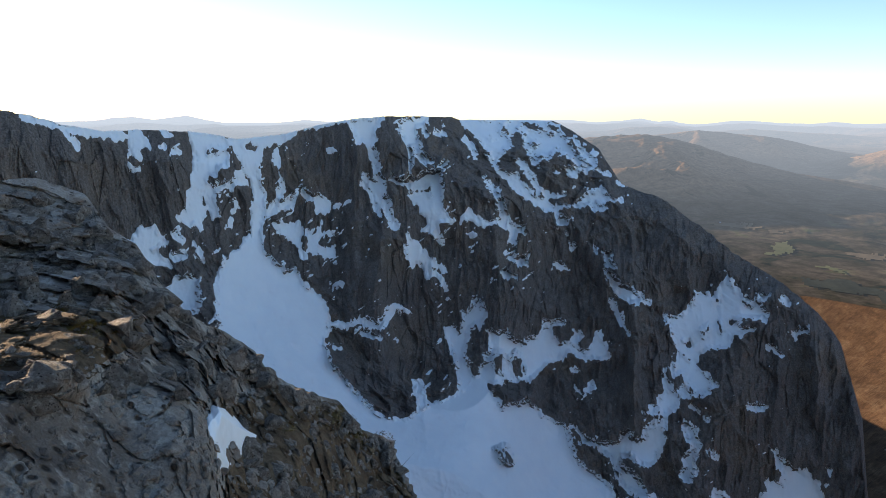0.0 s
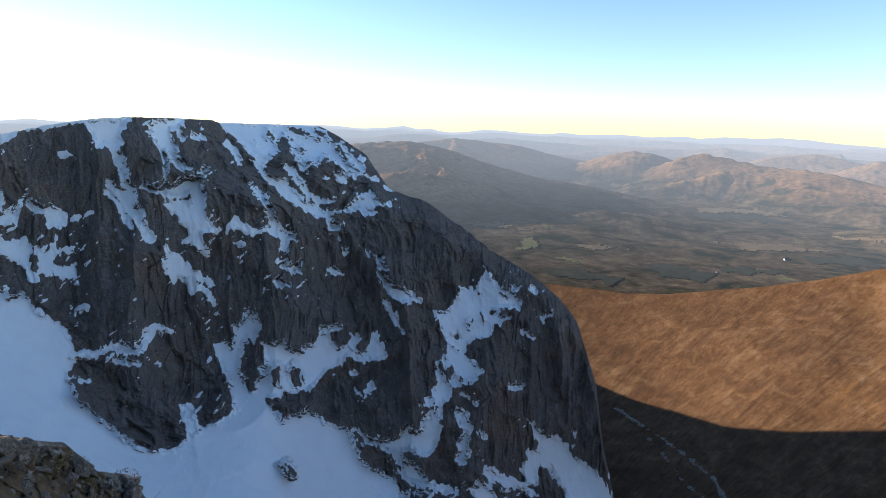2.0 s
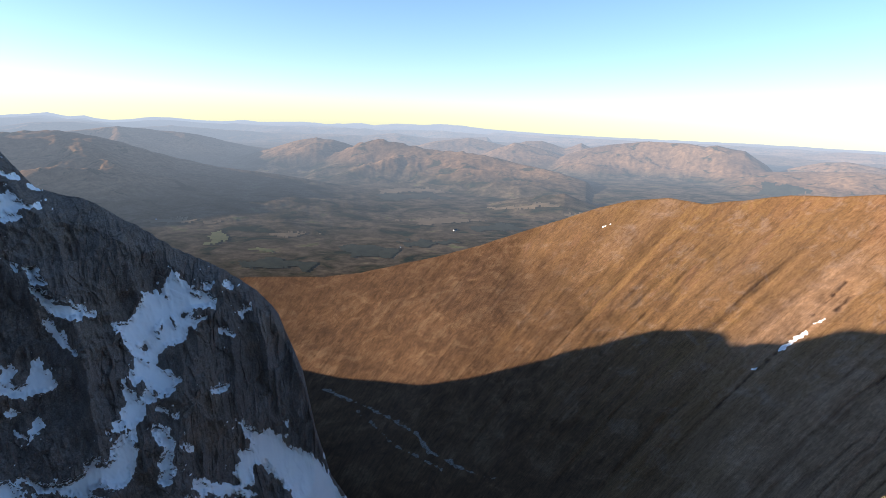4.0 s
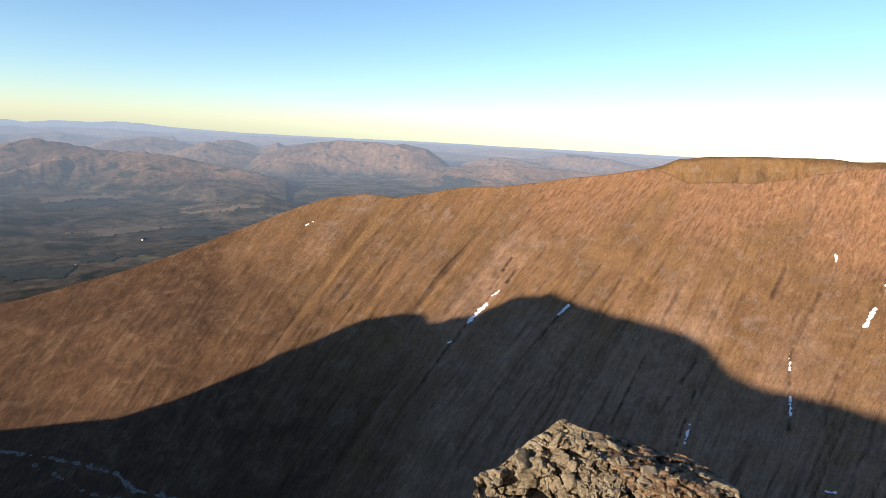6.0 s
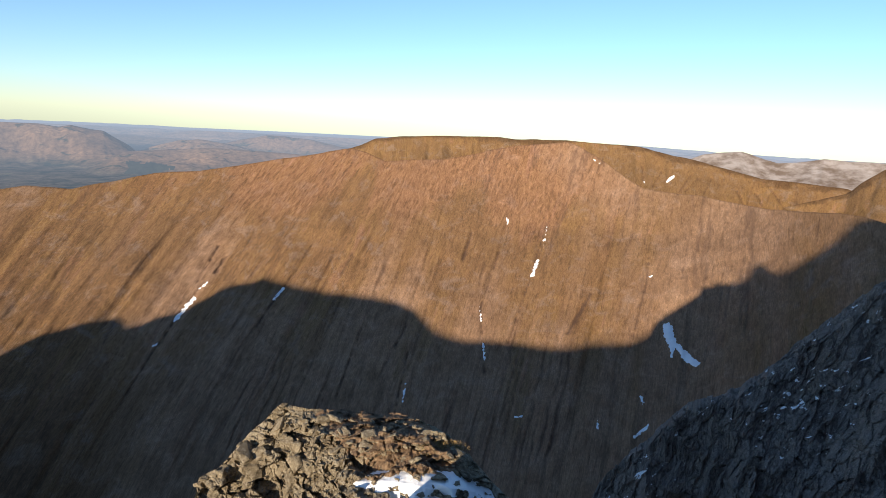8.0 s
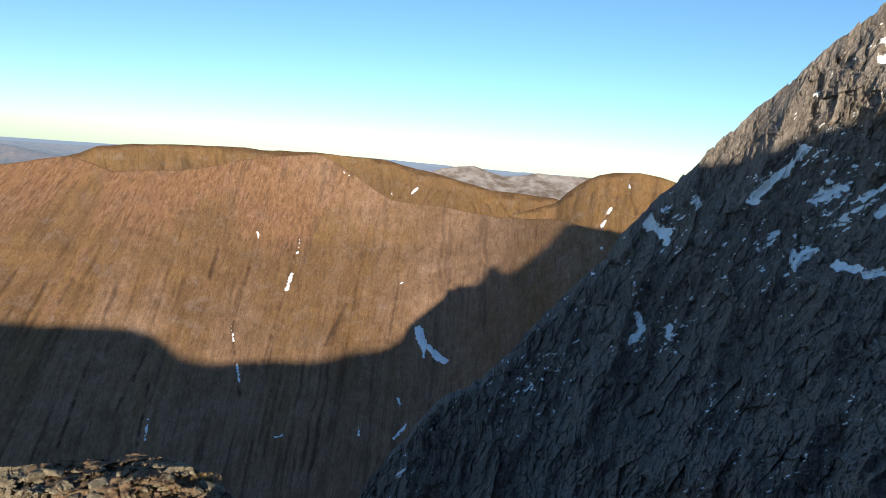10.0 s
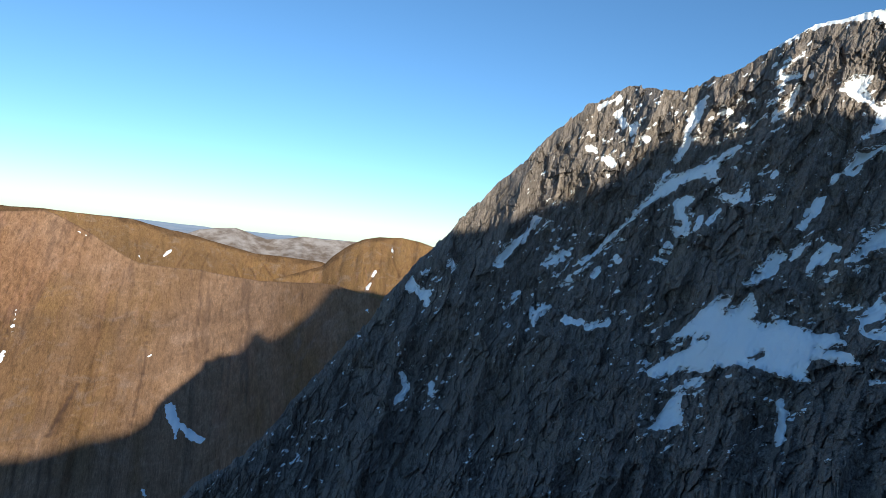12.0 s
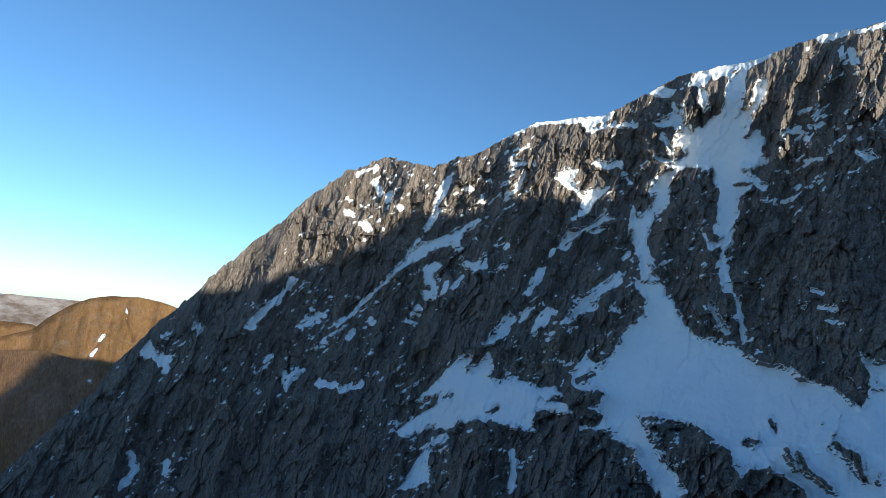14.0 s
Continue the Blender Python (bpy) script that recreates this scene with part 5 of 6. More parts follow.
def rock_relief(co, amount, seed, k=1.0, broken=1.0):
    """Buttresses, ribs and blocks, in metres out of the face: tall shapes, broken by ledges; k: their size."""
    x, y, z = co[..., 0] / k, co[..., 1] / k, co[..., 2] / k
    wx = 6 * fbm(x, y, z, 30, 3, 0.5, seed + 40)
    big = fbm(x, y, z * 0.32, 75, 3, 0.5, seed, True) * 20
    rib = fbm(x + wx, y + wx, z * 0.2, 22, 4, 0.55, seed + 7, True) * 11
    block, edge = blocks(x + wx * 0.5, y + wx * 0.5, z * 0.26, 6.5, seed + 13)
    small, _ = blocks(x + 0.15 * z, y, z * 0.33, 2.4, seed + 17)
    plate, _ = blocks(x - wx, y + wx, z * 0.3, 19, seed + 29)
    crumb = fbm(x, y, z, 2.4, 2, 0.6, seed + 21) * 0.6
    return (big * 1.15 + rib * 1.1 + (plate * 4.0 + block * 2.2 - 1.6 * np.clip(0.12 - edge, 0, 0.12) / 0.12 + small * 0.75) * broken + crumb) * amount * k


def rock_relief_smooth(co, amount, seed, k=1.0):
    x, y, z = co[..., 0] / k, co[..., 1] / k, co[..., 2] / k
    return (fbm(x, y, z * 0.35, 75, 1, 0.5, seed, True) * 13 + 0.6 * fbm(x, y, z, 12, 2, 0.5, seed + 90)) * amount * k


def land_behind(az, top, co, back, floor=60.0):
    """Rows of points behind a crest, always under the line of sight over it."""
    d = np.hypot(co[-1, :, 0], co[-1, :, 1])
    steep = np.clip(np.abs(np.gradient(np.convolve(np.pad(top, 15, mode="edge"), np.ones(31) / 31, "valid"), az)) - 0.9, 0, 2) * 150
    rows = []
    for dd, dz in back:
        c = spot(az, top, d + dd)
        c[:, 2] = np.maximum(np.minimum(c[:, 2], co[-1, :, 2]) + dz - steep * min(dd / 25, 1.5), np.minimum(floor, co[-1, :, 2] - 1))
        rows.append(c)
    return np.stack(rows)


def around(mask):
    return mask[:-1, :-1] | mask[1:, 1:] | mask[:-1, 1:] | mask[1:, :-1]


def face(name, az, rows, low, seen, jag, crest, distance, shapes, mat, seed, amount, forms, k, rock_tags, snow_tags, fleck, back=((25, -3), (90, -16), (260, -110), (520, -330)), ragged_by=(0.45, 24, 0.58, 8, 0.11), broken=1.0, islands=0.0, spot_size=0.5, lean=None):
    """A rock face that faces the eye, with the land behind its crest, and the snow on it."""
    top = crest_line(az, crest) + np.interp(az, *jag) * (fbm(az, az * 0, az * 0, 1.3, 4, 0.6, seed + 3) + 0.3 * blocks(az, az * 0, az * 0, 0.5, seed + 4)[0])
    top = np.maximum(top, low + 0.01)
    foot = np.minimum(np.interp(az, *seen), low + (top - low) * 0.5)[None]     # wide rows below, where the foot is out of sight
    s = np.linspace(0, 1, rows)[:, None]
    A = np.broadcast_to(az, (rows, len(az)))
    E = np.where(s < 0.06, low + (foot - low) * s / 0.06, foot + (top[None] - foot) * (s - 0.06) / 0.94)
    D = distance(A, E)
    flat = spot(A, E, D)
    x, y, z = flat[..., 0] / k, flat[..., 1] / k, flat[..., 2] / k
    ra, rs, rb, rt, more = ragged_by
    ragged = ra * fbm(x, y, z * 0.6, rs, 3, 0.5, seed + 5) + rb * fbm(x, y, z * 0.45, rt, 4, 0.6, seed + 9)
    fields = snow_depths(shapes, A, E)
    names = list(fields)
    deep = np.stack([fields[n] for n in names])
    clear = np.clip(deep.max(0), 0, 1.5)
    most = deep.max(0) + more + ragged * (1 - 0.5 * clear)
    most = most - islands * 5.0 * np.clip(fbm(x, y, z * 0.5, 15, 4, 0.62, seed + 31) - 0.27, 0, 1)
    owner = deep.argmax(0)
    # small flecks lie along slanting ledges, thickest near the larger patches
    tilt = radians(38)
    p, q = A * math.cos(tilt) + E * math.sin(tilt), E * math.cos(tilt) - A * math.sin(tilt)
    f = fbm(p * 0.5, q, p * 0, spot_size, 4, 0.62, seed + 61) + 0.25 * fbm(A, E, A * 0, 7, 2, 0.5, seed + 67)
    near = np.clip(1.0 + deep.max(0) / 2.2, 0, 1)
    spots = np.where(E < top[None] - 0.25, (f - 0.56 + fleck + 0.21 * near) * 0.7, -1.0)
    white = np.maximum(most, spots)
    calm_by = np.clip(most * 2.2 + 0.12, 0, 1) * 0.85
    grain = flat if lean is None else np.stack([(A - lean * E) * 6.1, A * 0.0, E * 6.1 * 1.55], -1)     # the joints run up the face, leaning a little
    relief = rock_relief(grain, amount, seed, forms, broken)
    calm = rock_relief_smooth(grain, amount, seed, forms)
    fade = 0.35 + 0.65 * np.clip((1 - s) * 14, 0, 1)
    d = D - (relief * (1 - calm_by) + calm * calm_by) * fade
    co = spot(A, E, d)
    rock = grid_object(name, np.concatenate([co, land_behind(az, top, co, back)]), mat, False)
    tagged(rock, *rock_tags)
    thick = np.clip(white * 6.0, -0.6, 0.8) * k
    sco = spot(A, E, d - thick * 0.8)
    sco[..., 2] += thick * 0.7
    big, rest = pieces(around(white > -0.05), 90)
    for m, n in big:
        kind = names[int(np.bincount(owner[:-1, :-1][m]).argmax())]
        ob = grid_object("snow_patch", sco, M_SNOW, True, m)
        text = snow_tags.get(kind) if n > 1500 else None
        tagged(ob, text or ("small patch of old snow on a rock ledge" if n < 500 else "ragged patch of old white snow on dark rock"), "snow patch", "snow on the " + name)
    ob = grid_object("snow_flecks", sco, M_SNOW, True, rest)
    if ob:
        tagged(ob, "scattered small flecks of snow on rock ledges", "snow", kind="stuff")


face("crag", np.concatenate([np.arange(-74, -40, 0.5), np.arange(-40, 44.01, 0.078)]), 450, -42.0, ([-74, 44], [-36.5, -36.5]), ([-74, -40, -30, 10, 16, 44], [0.18, 0.18, 0.05, 0.05, 0.14, 0.14]), LEFT_CREST, left_distance, LEFT_SNOW, M_CRAG, 100, 0.78, 1.55, 1.0,
     ("dark grey cliff with buttresses and snow-filled gullies", "cliff", "", "structure"),
     {"apron": "wide smooth snow apron below the dark buttresses", "gully_snow": "snow filling a steep narrow gully up to the rim"}, -0.06, ragged_by=(0.08, 14, 0.46, 4, 0.11), broken=0.42, spot_size=0.42, back=((25, -15), (90, -70), (200, -200), (420, -480)), islands=0.2)

# ---- an unseen ridge added behind the crag's top, profiled by the shade it casts on the hillside ----
SHADE_PROFILE = [(640, 584), (660, 578), (674, 571), (687, 551), (696, 531), (711, 519), (722, 505), (735, 512), (747, 515), (768, 508), (785, 497), (805, 486), (814, 470), (818, 445), (822, 415), (828, 390), (836, 365), (845, 338), (862, 310), (906, 287), (953, 260), (1000, 243), (1060, 200)]


def build_shade_ridge():
    """A ridge that runs across the sun's way; given by how far it reaches sideways, and its height."""
    a = radians(SUN_BEARING)
    sunward, aside = np.array((math.sin(a), math.cos(a))), np.array((math.cos(a), -math.sin(a)))
    side = np.arange(640, 1060.1, 4.0)
    across = np.array((-260, -160, -80, -30, -8, 0, 8, 30, 80, 160, 260, 400.0))
    tops = np.interp(side, *zip(*SHADE_PROFILE))
    z = np.maximum(tops[:, None] - 0.8 * np.abs(across)[None], 40.0)
    xy = side[:, None, None] * aside + (400 + across)[None, :, None] * sunward
    ob = grid_object("crag_shoulder", np.concatenate([xy, z[..., None]], -1), M_CRAG, False)
    tagged(ob, "unseen ridge added behind the cliff to shade the hillside", "cliff", kind="structure")


build_shade_ridge()

# ---- the headwall: steep streaked cliff that rises to the summit rim ----
RIGHT_CREST = [(118, -42), (122, -30.5), (124.2, -27.85), (128.9, -22.75), (133, -20.17), (135.9, -16.97), (139.7, -12.2), (143.2, -7.97), (145.2, -4.6), (148.3, -0.7), (151.9, 3.3), (154.5, 6.4), (158.1, 10.4), (160.9, 13.0),
               (164.5, 14.95), (169.3, 14.7), (173.2, 16.3), (178.6, 19.45), (184.9, 20.35), (188.8, 22.3), (191.2, 23.6), (198.5, 24.7), (201, 25.6), (207, 26.1), (215, 26.5)]


def right_distance(az, el):
    return table(az, el, [118, 130, 138, 145, 155, 165, 175, 185, 195, 215], [26, 15, 5, -5, -15, -25, -42],
                 [[470, 470, 470, 470, 460, 440, 380], [460, 460, 455, 450, 440, 410, 330], [455, 455, 452, 448, 430, 385, 290], [460, 455, 450, 435, 405, 350, 260], [430, 425, 415, 395, 360, 305, 220],
                  [410, 400, 385, 360, 320, 265, 185], [380, 370, 350, 318, 272, 220, 150], [360, 350, 328, 288, 230, 178, 125], [345, 330, 300, 258, 205, 160, 115], [330, 305, 270, 230, 180, 140, 100]])


face("headwall", np.concatenate([np.arange(118, 207.5, 0.078), np.arange(207.5, 214.1, 0.5)]), 450, -42.0, ([118, 150, 160, 175, 190, 214], [-31, -29, -25, -18, -14, -11]), ([150, 168, 174, 214], [0.42, 0.42, 0.16, 0.22]), RIGHT_CREST, right_distance, RIGHT_SNOW, M_WALL, 300, 1.0, 0.62, 0.55,
     ("steep dark grey headwall of cracked rock below the summit rim", "cliff", "", "structure"),
     {"basin": "broad snow basin at the foot of the headwall", "cornice": "sunlit snow cornice along the summit rim"}, -0.025, ragged_by=(0.08, 16, 0.36, 5, 0.05), islands=0.3, spot_size=0.34, lean=0.22, broken=1.05)

# ---- the brown ridge over the glen ----
SLOPE_CREST = [(24, -16.0), (32.2, -14.8), (38.9, -15.0), (42.6, -14.6), (45.8, -13.9), (49.6, -13.0), (53.9, -11.7), (59.3, -9.65), (62, -8.6), (64.6, -7.55), (67.2, -6.75), (70.4, -6.25), (73.5, -6.52), (75.1, -6.2), (77.4, -5.72), (79.7, -5.2), (82.9, -5.02),
               (86.0, -4.5), (89.2, -3.88), (92.4, -3.3), (96.3, -2.5), (97.6, -2.8), (99.4, -3.55), (101.8, -3.3), (104.8, -3.1), (107.5, -2.5), (109, -2.05), (111.6, -1.5), (115.9, -0.93), (116.8, -1.18), (119.1, -2.35), (121.3, -3.76),
               (122.9, -4.58), (125.1, -4.78), (127.7, -4.85), (130.4, -5.2), (133, -5.48), (138, -5.2), (139.5, -5.24), (141, -5.58), (142.9, -6.09), (144.1, -6.34), (148, -7.2), (156, -8)]


def slope_distance(az, el):
    return table(az, el, [24, 40, 55, 70, 85, 100, 115, 130, 140, 156], [0, -6, -12, -18, -24, -32, -42],
                 [[1450, 1450, 1430, 1250, 1050, 820, 640], [1360, 1360, 1340, 1150, 960, 740, 570], [1310, 1310, 1210, 1000, 855, 695, 540], [1400, 1270, 1080, 930, 810, 670, 500], [1330, 1180, 1020, 890, 770, 630, 480],
                  [1240, 1110, 970, 840, 730, 600, 460], [1170, 1060, 930, 800, 690, 560, 430], [1100, 990, 850, 740, 630, 500, 390], [860, 770, 680, 600, 520, 420, 330], [600, 560, 520, 470, 420, 350, 280]])


def fall_line(az, el):
    """The bearing at which the fall line through a point crosses a rise of -15 degrees."""
    start = az
    for _ in range(6):
        start = 0.5 * start + 0.5 * (az - np.interp(start, [40, 60, 75, 85, 91, 97, 102, 110, 116, 127, 142], [0.8, 0.78, 0.8, 0.72, 0.64, 0.44, 0.3, 0.22, 0.2, 0.0, -0.15]) * (el + 15))
    return start


def build_slope():
    az = np.arange(24, 156.01, 0.14)
    rows = 300
    top = crest_line(az, SLOPE_CREST) + 0.05 * fbm(az, az * 0, az * 0, 1.5, 4, 0.5, 501)
    s = np.linspace(0, 1, rows)[:, None]
    A = np.broadcast_to(az, (rows, len(az)))
    E = -42.0 + (top[None] + 42.0) * s
    D = slope_distance(A, E)
    u = fall_line(A, E) * 17.0
    flat = spot(A, E, D)
    x, y, z = flat[..., 0], flat[..., 1], flat[..., 2]
    o = np.zeros_like(u)
    cuts = np.max([inside(g, A, E) for g in SLOPE_GULLIES], 0) + 0.16 * fbm(x, y, z, 8, 3, 0.6, 590)
    rill = np.clip((fbm(u + 5 * fbm(x, y, z, 40, 2, 0.5, 597), z * 0.07, o, 11, 3, 0.55, 598, True) - 0.58) * 6, 0, 1) * np.clip(0.5 + 2.5 * fbm(x, y, z, 150, 2, 0.5, 599), 0, 1)
    cut = np.maximum(np.clip(cuts * 8 + 0.3, 0, 1) * np.interp(A, [62, 84], [0.3, 1]), np.interp(A, [60, 85], [0.2, 0.55]) * rill)
    # Heath low on the left; its extra dark stands in for grazing sun.
    heath_dim = np.clip((np.interp(A, [42, 50, 60, 75, 95, 110], [780, 700, 540, 330, 160, 40]) - z) / 380 + 0.75 * fbm(u, z * 0.3, o, 70, 5, 0.65, 593) + 0.1, 0, 0.92)
    sward = np.clip((z - 455) / 70 + 1.6 * fbm(u, z * 0.25, o, 60, 5, 0.6, 594), 0, 0.55) * np.clip((A - 76) / 12, 0, 1) * np.clip((126 - A) / 8, 0, 1)
    scree = np.clip(np.maximum(np.minimum((A - 114) / 14, 0.5), np.clip((A - 72) / 20, 0, 1) * (395 - z) / 110) + 1.2 * fbm(u, z * 0.3, o, 60, 4, 0.6, 596), 0, 0.7)
    gul = -np.maximum(fbm(u, z * 0.12, o, 46, 4, 0.55, 520, True), 0) * 6.5 + fbm(u, z * 0.16, o, 9, 4, 0.62, 540) * 2.4 - 4.5 * cut
    gul = gul * np.interp(A, [42, 72], [0.3, 1])
    lump = fbm(x, y, z, 120, 4, 0.5, 560) * 12 + fbm(x, y, z, 7, 3, 0.6, 570) * 0.5
    fade = np.clip((1 - s) * 9, 0, 1) * np.clip((E + 34) / 5, 0.25, 1)
    d = D - (gul + lump) * fade
    co = spot(A, E, d)
    fields = snow_depths(SLOPE_SNOW, A, E)
    st = fields["streak"] + 0.22 * fbm(x, y, z, 4, 3, 0.65, 580) - 0.09
    cutall = np.concatenate([cut, np.repeat(cut[-1:], 4, 0)])
    full = np.concatenate([co, land_behind(az, top, co, ((40, -6), (160, -60), (420, -220), (700, -420)), 20.0)])
    uu = np.concatenate([u, np.repeat(u[-1:], 4, 0)])
    vv = full[..., 2] * 1.6
    ob = grid_object("brown_hillside", full, M_HILL, True, uv=np.stack([uu, vv], -1), attrs=(("bare", cutall), ("heath_dim", np.concatenate([heath_dim, np.repeat(heath_dim[-1:], 4, 0)])), ("sward", np.concatenate([sward, np.repeat(sward[-1:], 4, 0)])), ("scree", np.concatenate([scree, np.repeat(scree[-1:], 4, 0)]))))
    tagged(ob, "long steep hillside of brown grass and scree cut by gullies", "hillside", kind="structure")
    th = np.clip(st * 3, -0.4, 0.8)
    sco = spot(A, E, d - th * 1.6)
    sco[..., 2] += th * 1.0
    big, rest = pieces(around(st > -0.12), 4)
    for m, n in big:
        tagged(grid_object("snow_patch", sco, M_SNOW, True, m), "thin leftover snow streak in a hillside gully", "snow patch", "snow on the hillside")
    wet = np.max([inside(g, A, E) for g in STREAM], 0) - 0.08 + 0.34 * fbm(x, y, z, 9, 3, 0.6, 595)
    w = np.clip(wet * 3, -0.4, 0.25)
    wco = spot(A, E, d - w * 1.2)
    wco[..., 2] += w
    tagged(grid_object("stream_bed", wco, M_GRAVEL, True, around(wet > -0.1)), "pale stony stream bed along the glen floor", "stream", kind="structure")


build_slope()


# ---- ridges that stand behind the brown one ----
def back_ridge(name, label, points, d0, drop, step, seed, mat, snow=None, cuts=None):
    p = np.array(points)
    az = np.arange(p[0, 0], p[-1, 0] + 0.01, step)
    top = np.interp(az, p[:, 0], p[:, 1]) + 0.04 * fbm(az, az * 0, az * 0, 1.2, 4, 0.5, seed)
    s = np.linspace(0, 1, 70)[:, None]
    A = np.broadcast_to(az, (70, len(az)))
    E = top[None] - drop * (1 - s)
    D = d0 - 0.16 * d0 * (1 - s)
    u = A * d0 * 0.0175
    o = np.zeros_like(u)
    D = D + (np.maximum(fbm(u, E * 9.0, o, 70, 4, 0.55, seed + 3, True), 0) * 20 + fbm(u, E * 12, o, 30, 3, 0.5, seed + 9) * 6) * np.clip((1 - s) * 5, 0, 1)
    cut = np.clip(np.max([inside(g, A, E) for g in cuts], 0) * 9 + 0.4 + 0.5 * fbm(A, E, o, 0.3, 3, 0.6, seed + 31), 0, 1) if cuts else o
    D = D + 14 * cut
    co = spot(A, E, D)
    full = np.concatenate([co, land_behind(az, top, co, ((120, -20), (400, -200)), 0.0)])
    uu = np.concatenate([u, np.repeat(u[-1:], 2, 0)])
    rim_band = np.clip(1 - (top[None] - E) / 0.45 + 1.5 * fbm(A, E * 4, o, 2.5, 4, 0.6, seed + 41), 0, 0.7) if cuts else o
    tail = np.zeros((2, len(az)))
    ob = grid_object(name, full, mat, True, uv=np.stack([uu, full[..., 2] * 1.6], -1), attrs=(("bare", np.concatenate([cut, tail])), ("heath_dim", np.concatenate([rim_band, tail]))))
    if snow:
        st = np.max([inside(g, A, E) for g in snow], 0) + 0.12 * fbm(A, E, o, 0.4, 3, 0.6, seed + 21)
        th = np.clip(st * 4, -0.5, 1.5)
        sco = spot(A, E, D - th * 3)
        for m, n in pieces(around(st > -0.06), 2)[0]:
            tagged(grid_object("snow_patch", sco, M_SNOW, True, m), "narrow snow streak on a distant brown hill", "snow patch", "snow on the far hill")
    return tagged(ob, label, "ridge", kind="structure")


back_ridge("plateau_ridge", "broad brown plateau ridge with a dark level rim", [(88, -6), (94, -3.2), (97.1, -2.21), (98.4, -1.56), (100.6, -1.25), (104.4, -0.98), (109.7, -0.83), (111, -0.94), (115.8, -0.78), (117.9, -0.89), (122.1, -0.98), (125.3, -1.62), (126.9, -1.86),
                             (129.6, -2.47), (132.2, -3.03), (135.3, -3.11), (138.2, -3.24), (141, -4.4)], 2150.0, 6.0, 0.12, 610, M_MOOR, PLATEAU_SNOW, PLATEAU_CUTS)
back_ridge("round_hill", "round brown hill with a few snow streaks", [(134, -5.2), (138.3, -3.59), (139.1, -2.65), (140.4, -1.54), (141.7, -0.83), (143.1, -0.48), (145.3, -0.33), (147.1, -0.56), (148.4, -0.91), (152, -2)], 1900.0, 6.5, 0.12, 630, M_MOOR, ROUND_HILL_SNOW, ROUND_HILL_CUTS)
back_ridge("pale_hills", "pale distant hills dusted with snow", [(122, -2.6), (126.4, -1.8), (127.4, -1.35), (128.9, -1.08), (130.4, -0.91), (131.8, -1.3), (133.1, -1.67), (134.5, -1.5), (136.3, -1.1), (138, -1.15), (141.3, -1.1), (150, -1.4)], 2900.0, 4.0, 0.12, 650, M_PALE)

# ---- an unseen rim added behind the walk: it closes the corrie, and its heights shape the shade ----
SHADE_RIM = [(205, 25.8), (214, 25.4), (221, 23.6), (230, 23.0), (238, 24.0), (246, 25.4), (252, 27.0), (257, 28.0), (262, 28.6), (264.8, 29.2), (266.4, 27.9), (270, 26.6), (276, 26.0), (280, 24.6), (284, 24.4), (287, 24.2), (292, 22)]


def build_shade_rim():
    az = np.arange(213, 288.01, 0.6)
    top = crest_line(az, SHADE_RIM)
    s = np.linspace(0, 1, 60)[:, None]
    A = np.broadcast_to(az, (60, len(az)))
    E = -42 + (top[None] + 42) * s
    D = table(A, E, [213, 240, 270, 288], [29, 0, -42], [[330, 250, 100], [320, 200, 80], [330, 220, 100], [365, 350, 175]])
    D = D - rock_relief(spot(A, E, D), 0.5, 700) * np.clip((1 - s) * 6, 0.1, 1)
    co = spot(A, E, D)
    ob = grid_object("rim", np.concatenate([co, land_behind(az, top, co, ((40, -2), (200, -20), (600, -250)))]), M_WALL, False)
    tagged(ob, "unseen rocky rim added to close the corrie and shade it", "cliff", kind="structure")


build_shade_rim()


# ---- the spur that one stands on ----
def build_spur():
    az = np.arange(0, 360.01, 1.5)
    d = np.concatenate([np.linspace(0.0, 3, 30), 3 * (110 / 3) ** np.linspace(0.03, 1, 70)])
    A, R = np.meshgrid(az, d)
    flat_to = smooth_curve(A, [0, 40, 85, 100, 118, 160, 200, 250, 300, 340, 360], [1.5, 1.3, 1.6, 2.2, 1.6, 1.3, 1.5, 3, 6, 3, 1.5])
    fall = smooth_curve(A, [0, 40, 80, 97, 116, 150, 200, 235, 265, 300, 335, 360], [58, 60, 55, 35, 52, 58, 55, 20, -14, 0, 30, 58])
    run = np.maximum(R - flat_to, 0)
    x, y = R * np.sin(np.radians(A)), R * np.cos(np.radians(A))
    z = EYE - 1.65 - run * np.tan(np.radians(fall))
    rough = fbm(x, y, z * 0.6, 6, 5, 0.55, 811, True) * 0.09 * np.clip(R, 0.6, 12) + fbm(x, y, z, 0.5, 3, 0.6, 820) * 0.06 * np.clip(R, 0.3, 3)
    calm = np.clip(1.6 - np.abs(A - 100) / 16, 0, 1)
    low = rough * (1 - calm) - np.abs(rough) * calm
    co = np.stack([x, y, z + low], -1)
    ob = grid_object("spur", co[:, ::-1], M_STONE, False)
    tagged(ob, "broken rock of the narrow spur falling away on both sides", "rock spur", kind="structure")


build_spur()

# ---- the outcrop beside the path ----
NEAR_EYE = Vector((0.0, ARM, EYE))
OUTCROP_CREST = [(-62, -3.0), (-45, -4.6), (-35.9, -5.45), (-33, -5.6), (-30.4, -7), (-29.1, -9.6), (-27.2, -11.2), (-25.7, -14.7), (-23.7, -17.85), (-20.5, -19.7), (-18.1, -21.5), (-16.7, -24), (-13.6, -25.4),
                 (-10.4, -26.6), (-8.2, -29.2), (-5.4, -30.3), (-4.2, -32.7), (-2.5, -35.2), (0.5, -38), (5, -45)]


